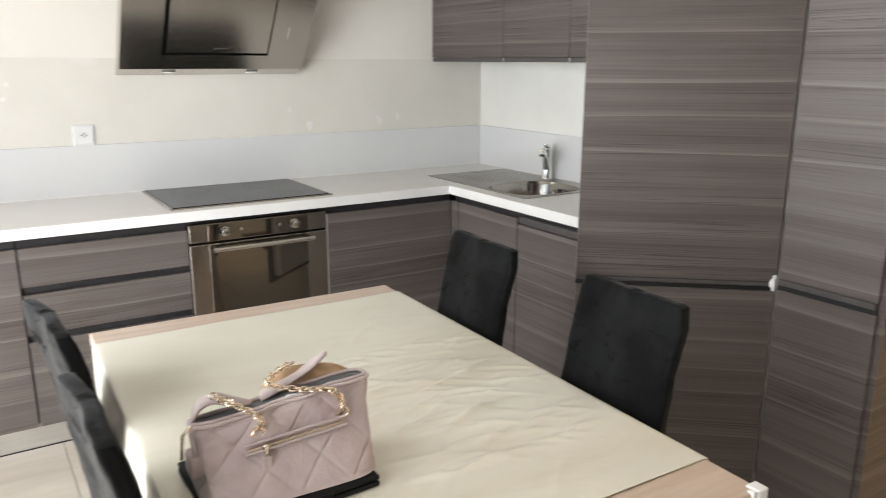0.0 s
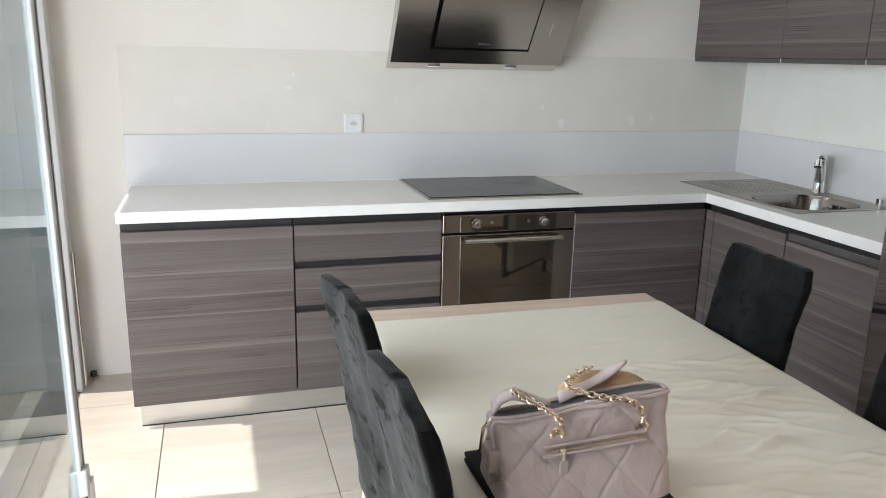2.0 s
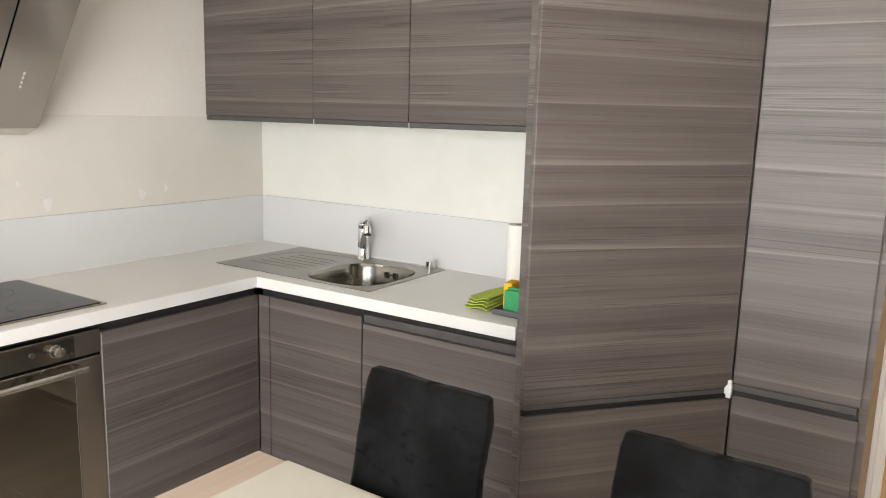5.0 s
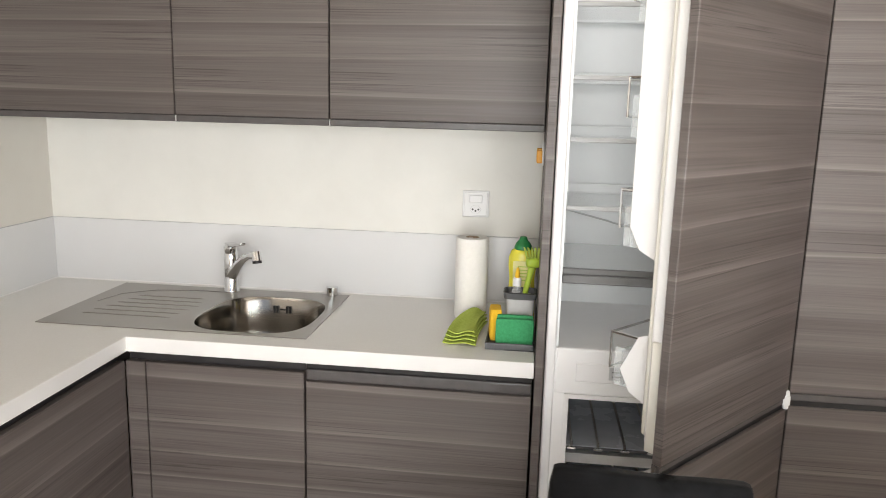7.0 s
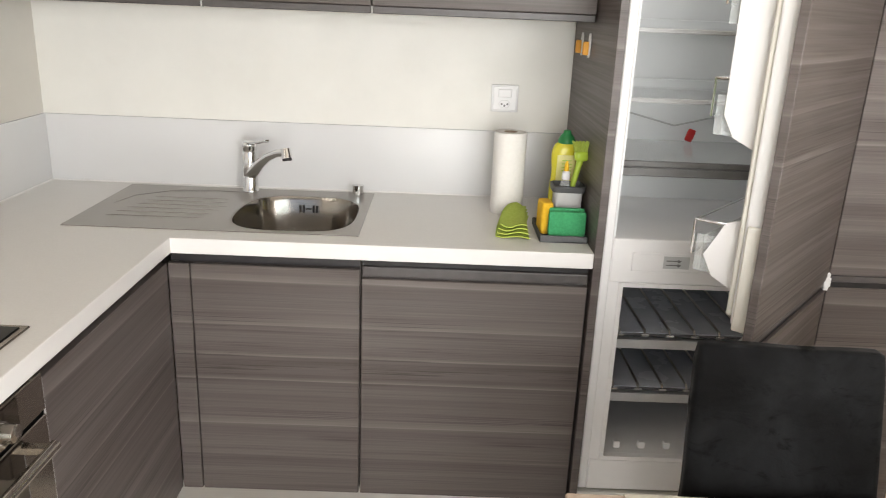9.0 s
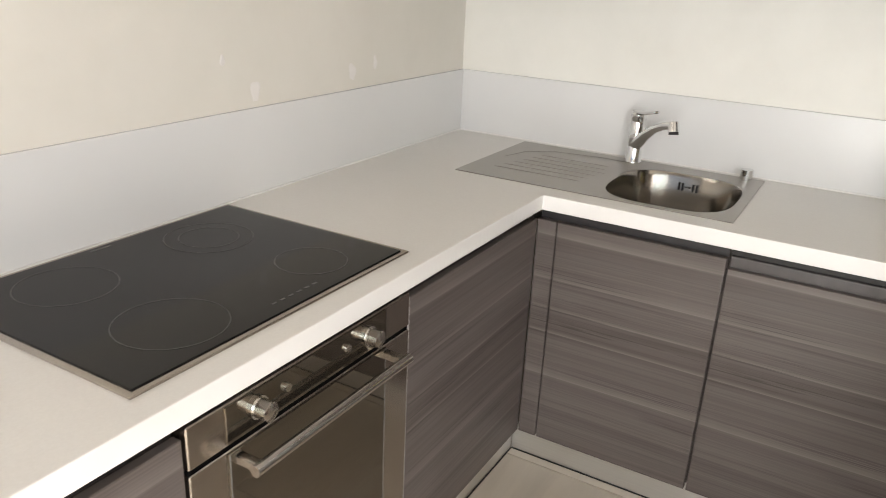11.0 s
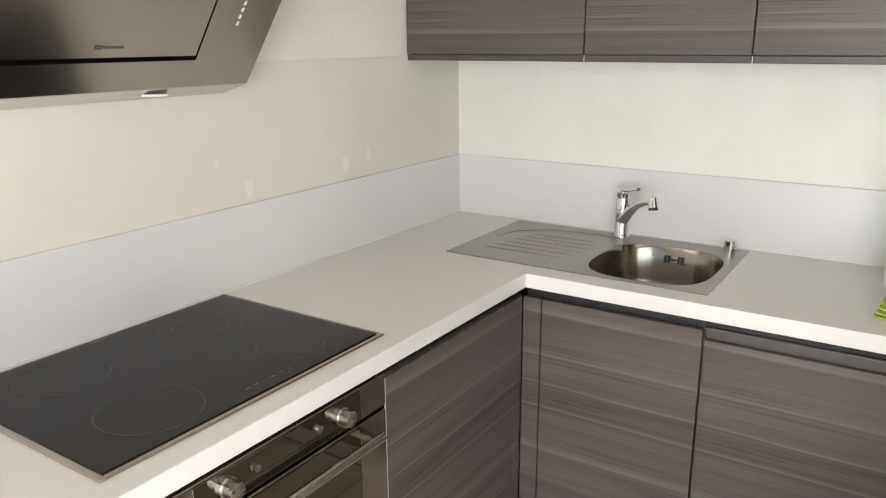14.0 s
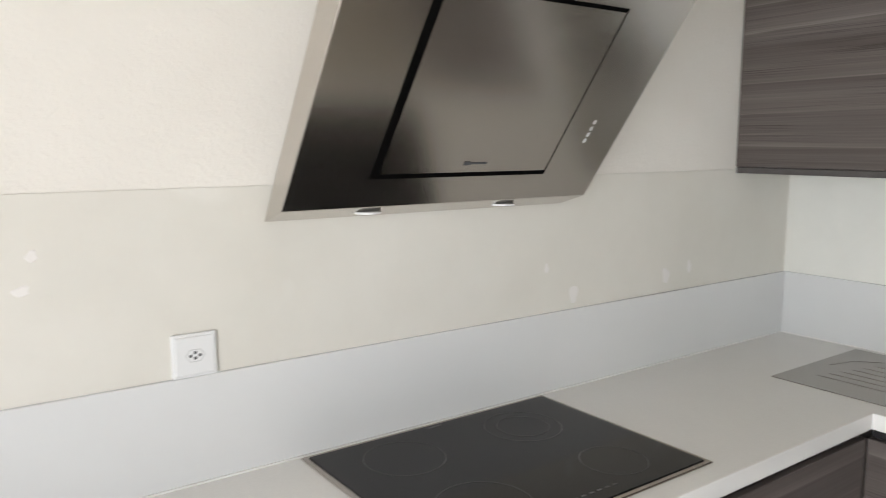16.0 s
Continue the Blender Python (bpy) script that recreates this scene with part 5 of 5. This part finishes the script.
    # leather ends of the handles, folded over the top, and the dark slit between the zip tapes
    def strap(path, wide):
        bm = bmesh.new()
        pts = [Vector(p) for p in path]
        rows = []
        for i in range(len(pts) * 4 - 3):
            a, t = divmod(i / 4, 1)
            a = min(int(a), len(pts) - 2)
            t = i / 4 - a
            p0, p1, p2, p3 = pts[max(0, a - 1)], pts[a], pts[a + 1], pts[min(len(pts) - 1, a + 2)]
            c = 0.5 * ((2 * p1) + (p2 - p0) * t + (2 * p0 - 5 * p1 + 4 * p2 - p3) * t ** 2 + (3 * p1 - p0 - 3 * p2 + p3) * t ** 3)
            u = i / (len(pts) * 4 - 4)
            half_w = wide * (0.62 + 0.5 * math.sin(math.pi * min(1, 0.2 + u))) * (1.0 if u < 0.8 else 1 - 3.2 * (u - 0.8))
            rows.append([bm.verts.new((c.x + 0.25 * half_w * v, c.y + half_w * v, c.z + 0.006 * (1 - v * v) + 0.0015 * math.sin(9 * u + 2 * v))) for v in (-1, -0.5, 0, 0.5, 1)])
        for p, q in zip(rows, rows[1:]):
            for k in range(4):
                bm.faces.new((p[k], p[k + 1], q[k + 1], q[k]))
        ob = part("handle_end", bm, LEATHER, b, smooth=True)
        ob.modifiers.new("thickness", "SOLIDIFY").thickness = 0.004

    strap([(-0.03, 0.016, H + 0.004), (0.02, 0.024, H + 0.018), (0.06, 0.026, H + 0.036), (0.092, 0.024, H + 0.052)], 0.017)
    strap([(-0.146, 0.010, H - 0.004), (-0.132, 0.012, H + 0.014), (-0.108, 0.010, H + 0.021), (-0.08, 0.004, H + 0.012), (-0.05, -0.004, H + 0.003)], 0.020)
    slit = [(x * 0.94, y * 0.42, z + 0.0035) for x, y, z in loops[-1]]
    part("zip_slit", loft(bmesh.new(), [slit, [(x, y * 0.9, z - 0.004) for x, y, z in slit]]), DARK_GREY, b, "dark slit between the zip tapes")
    for k in (0.62, 0.80):
        tape = [(x * 0.975, y * k, z + 0.0045) for x, y, z in loops[-1]]
        part("zip_tape", tube(bmesh.new(), tape + tape[:1], 0.0022, 6, False), LEATHER, b, smooth=True)

    def surf(x, z):
        hx, hy = half(z / H)
        return -hy - 0.003

    # chain handles
    def chain(pts):
        bm = bmesh.new()
        cur = [Vector(p) for p in pts]
        seg = []
        for i in range(len(cur) - 1):
            p0, p1, p2, p3 = cur[max(0, i - 1)], cur[i], cur[i + 1], cur[min(len(cur) - 1, i + 2)]
            for k in range(12):
                t2 = k / 12
                seg.append(0.5 * ((2 * p1) + (p2 - p0) * t2 + (2 * p0 - 5 * p1 + 4 * p2 - p3) * t2 ** 2 + (3 * p1 - p0 - 3 * p2 + p3) * t2 ** 3))
        seg.append(cur[-1])
        acc, step, idx = 0.0, 0.0066, 0
        for a, c in zip(seg, seg[1:]):
            acc += (c - a).length
            if acc >= step:
                acc = 0.0
                d = (c - a).normalized()
                m = Matrix.Translation(c) @ d.to_track_quat("X", "Z").to_matrix().to_4x4() @ pose(0, 0, 0, 45 + 90 * (idx % 2), 0, 0)
                idx += 1
                lp = [(m @ Vector((0.0070 * math.cos(q), 0.0049 * math.sin(q), 0))) for q in (2 * math.pi * k / 10 for k in range(11))]
                tube(bm, lp, 0.0018, 6, False)
        return bm

    for sx, peak in ((-1, [(-0.095, -0.015, H + 0.022), (-0.112, 0.0, H + 0.030)]), (1, [(0.03, -0.018, H + 0.016), (-0.02, 0.0, H + 0.030), (0.0, 0.02, H + 0.040), (0.03, 0.03, H + 0.045)])):
        x0 = -0.052 if sx < 0 else 0.095
        z0 = H - 0.030
        pts = [(x0, surf(x0, z0) - 0.003, z0), (x0 - 0.004 * sx, surf(x0, z0) - 0.008, z0 + 0.022), (x0 - 0.020, -0.034, H + 0.012)] + peak
        part("chain_handle", chain(pts), GOLD, b, "gold chain handle", True)
        bm = bmesh.new()
        lp = [(x0 + 0.0095 * math.cos(q), surf(x0, z0) - 0.0025, z0 - 0.002 + 0.0095 * math.sin(q)) for q in (2 * math.pi * k / 20 for k in range(21))]
        tube(bm, lp, 0.0032, 8, False)
        part("eyelet", bm, GOLD, b, "gold eyelet", True)
    # front pocket zip
    z0 = 0.080
    bm = bmesh.new()
    for za in (z0 - 0.0065, z0 + 0.0065):
        tube(bm, [(-0.078 + 0.0158 * k, surf(0, za) - 0.0042, za + 0.0012 * k) for k in range(12)], 0.0026, 6)
    pk = part("pocket_welt", bm, LEATHER, b, smooth=True)
    bm = bmesh.new()
    for k in range(48):
        x = -0.074 + 0.0034 * k
        bx(bm, x, x + 0.0018, surf(0, z0) - 0.0058, surf(0, z0) - 0.003, z0 - 0.002 + 0.00026 * k, z0 + 0.002 + 0.00026 * k)
    part("zip_teeth", bm, GOLD, pk, "fine gold zip teeth")
    part("zip_slider", bx(box(-0.051, -0.041, surf(0, z0) - 0.011, surf(0, z0) - 0.004, z0 - 0.004, z0 + 0.006, r=0.002), -0.0485, -0.0435, surf(0, z0) - 0.0125, surf(0, z0) - 0.009, z0 - 0.014, z0, r=0.001), GOLD, pk, "gold zip slider")
    bm = soft(0.0085, 0.0018, 0.022, 0.0016, 5, lambda v: Vector((v.x * (1 - 9 * v.z) - 0.046, v.y + surf(0, 0.07) - 0.0085, v.z + z0 - 0.034)))
    part("zip_tag", bm, LEATHER, pk, "mauve leather zip tag", True)
    # side zip pull
    bm = bmesh.new()
    tube(bm, [(-0.152, -0.016, H - 0.006), (-0.166, -0.018, H - 0.02), (-0.170, -0.018, H - 0.06)], 0.0028, 8)
    part("zip_pull", bm, GOLD, b, "gold zip pull", True)
    bm = bmesh.new()
    tube(bm, [(-0.150, -0.03, H - 0.004), (-0.156, -0.028, 0.12), (-0.152, -0.03, 0.085)], 0.003, 8)
    part("gusset_zip", bm, LEATHER, b, smooth=True)
    bm = soft(0.012, 0.020, 0.020, 0.006, 5, lambda v: Vector((v.x - 0.150, v.y - 0.015, v.z + 0.062)))
    part("side_tab", bm, LEATHER, b, smooth=True)
    part("paper_slip", box(0.004, 0.026, -0.017, -0.016, H - 0.006, H + 0.011), SPLASH, b, "pale blue paper slip")


handbag()

# ---- corridor ----
m = thing("doormat", -0.36, -3.42, 0, 0, "grey-brown fibre doormat with dark lettering before the doorway", "doormat")
part("pile", box(-0.28, 0.28, -0.39, 0.39, 0.0, 0.010, r=0.003), MAT_FIBRE, m)
bm = bmesh.new()
for k in range(4):
    bx(bm, 0.16, 0.25, 0.31 - 0.05 * k, 0.33 - 0.05 * k, 0.0098, 0.0110)
    bx(bm, 0.20, 0.22, 0.29 - 0.05 * k, 0.32 - 0.05 * k, 0.0098, 0.0110)
part("lettering", bm, BLACK_PLASTIC, m, "illegible dark lettering")
d = thing("door_2", 1.62, DOOR0, 0, 0, "yellow corridor door with white frame and brass handle", "door")
d["kind"] = "structure"
part("frame", bx(bx(box(0.0, 0.05, -0.025, 0.0, 0.0, 2.06, r=0.002), 0.72, 0.77, -0.025, 0.0, 0.0, 2.06, r=0.002), 0.05, 0.72, -0.025, 0.0, 2.01, 2.06, r=0.002), WHITE_PAINT, d)
part("leaf", box(0.052, 0.718, -0.018, 0.0, 0.01, 2.008, r=0.002), YELLOW_PAINT, d)
bm = rod(bmesh.new(), (0.10, -0.018, 1.05), (0.10, -0.06, 1.05), 0.009, seg=14)
rod(bm, (0.09, -0.06, 1.05), (0.21, -0.06, 1.05), 0.008, seg=14)
bx(bm, 0.08, 0.12, -0.022, -0.016, 0.97, 1.09, r=0.002)
part("handle", bm, GOLD, d, "brass lever handle", True)

# ---- floor tiles ----
TW, TL, GAP = 0.60, 0.885, 0.0035
tile_mesh = None
for col in range(-5, 4):
    x1 = -0.0 + 0.60 * col
    shift = (-0.34, -0.80, -0.34)[col % 3] if col > -5 else -0.34
    for row in range(-1, 10):
        y1 = shift - TL * row
        cx, cy = x1 - TW / 2, y1 - TL / 2
        x_lo, x_hi = x1 - TW, x1
        if y1 - TL < SY - 0.2 or y1 > 0.75:
            continue
        if x_lo > 0.05 and not (-3.9 < cy < -2.6):
            continue
        if x_hi < WX or x_lo > 2.3:
            continue
        if y1 > 0.2:
            # cut along the hob wall; behind the plinth none is laid
            if x_lo < -3.05:
                part("tile", box(x_lo + GAP / 2, x_hi - GAP / 2, y1 - TL + GAP / 2, -0.002, -0.0058, 0.0, r=0.0012), TILE, floor)
            continue
        if tile_mesh is None:
            t0 = part("tile", box(-TW / 2 + GAP / 2, TW / 2 - GAP / 2, -TL / 2 + GAP / 2, TL / 2 - GAP / 2, -0.0058, 0.0, r=0.0012), TILE, floor)
            tile_mesh = t0.data
            t0.matrix_basis = pose(cx, cy, 0)
        else:
            t1 = new("tile", tile_mesh)
            t1.parent = floor
            t1.matrix_basis = pose(cx, cy, 0)
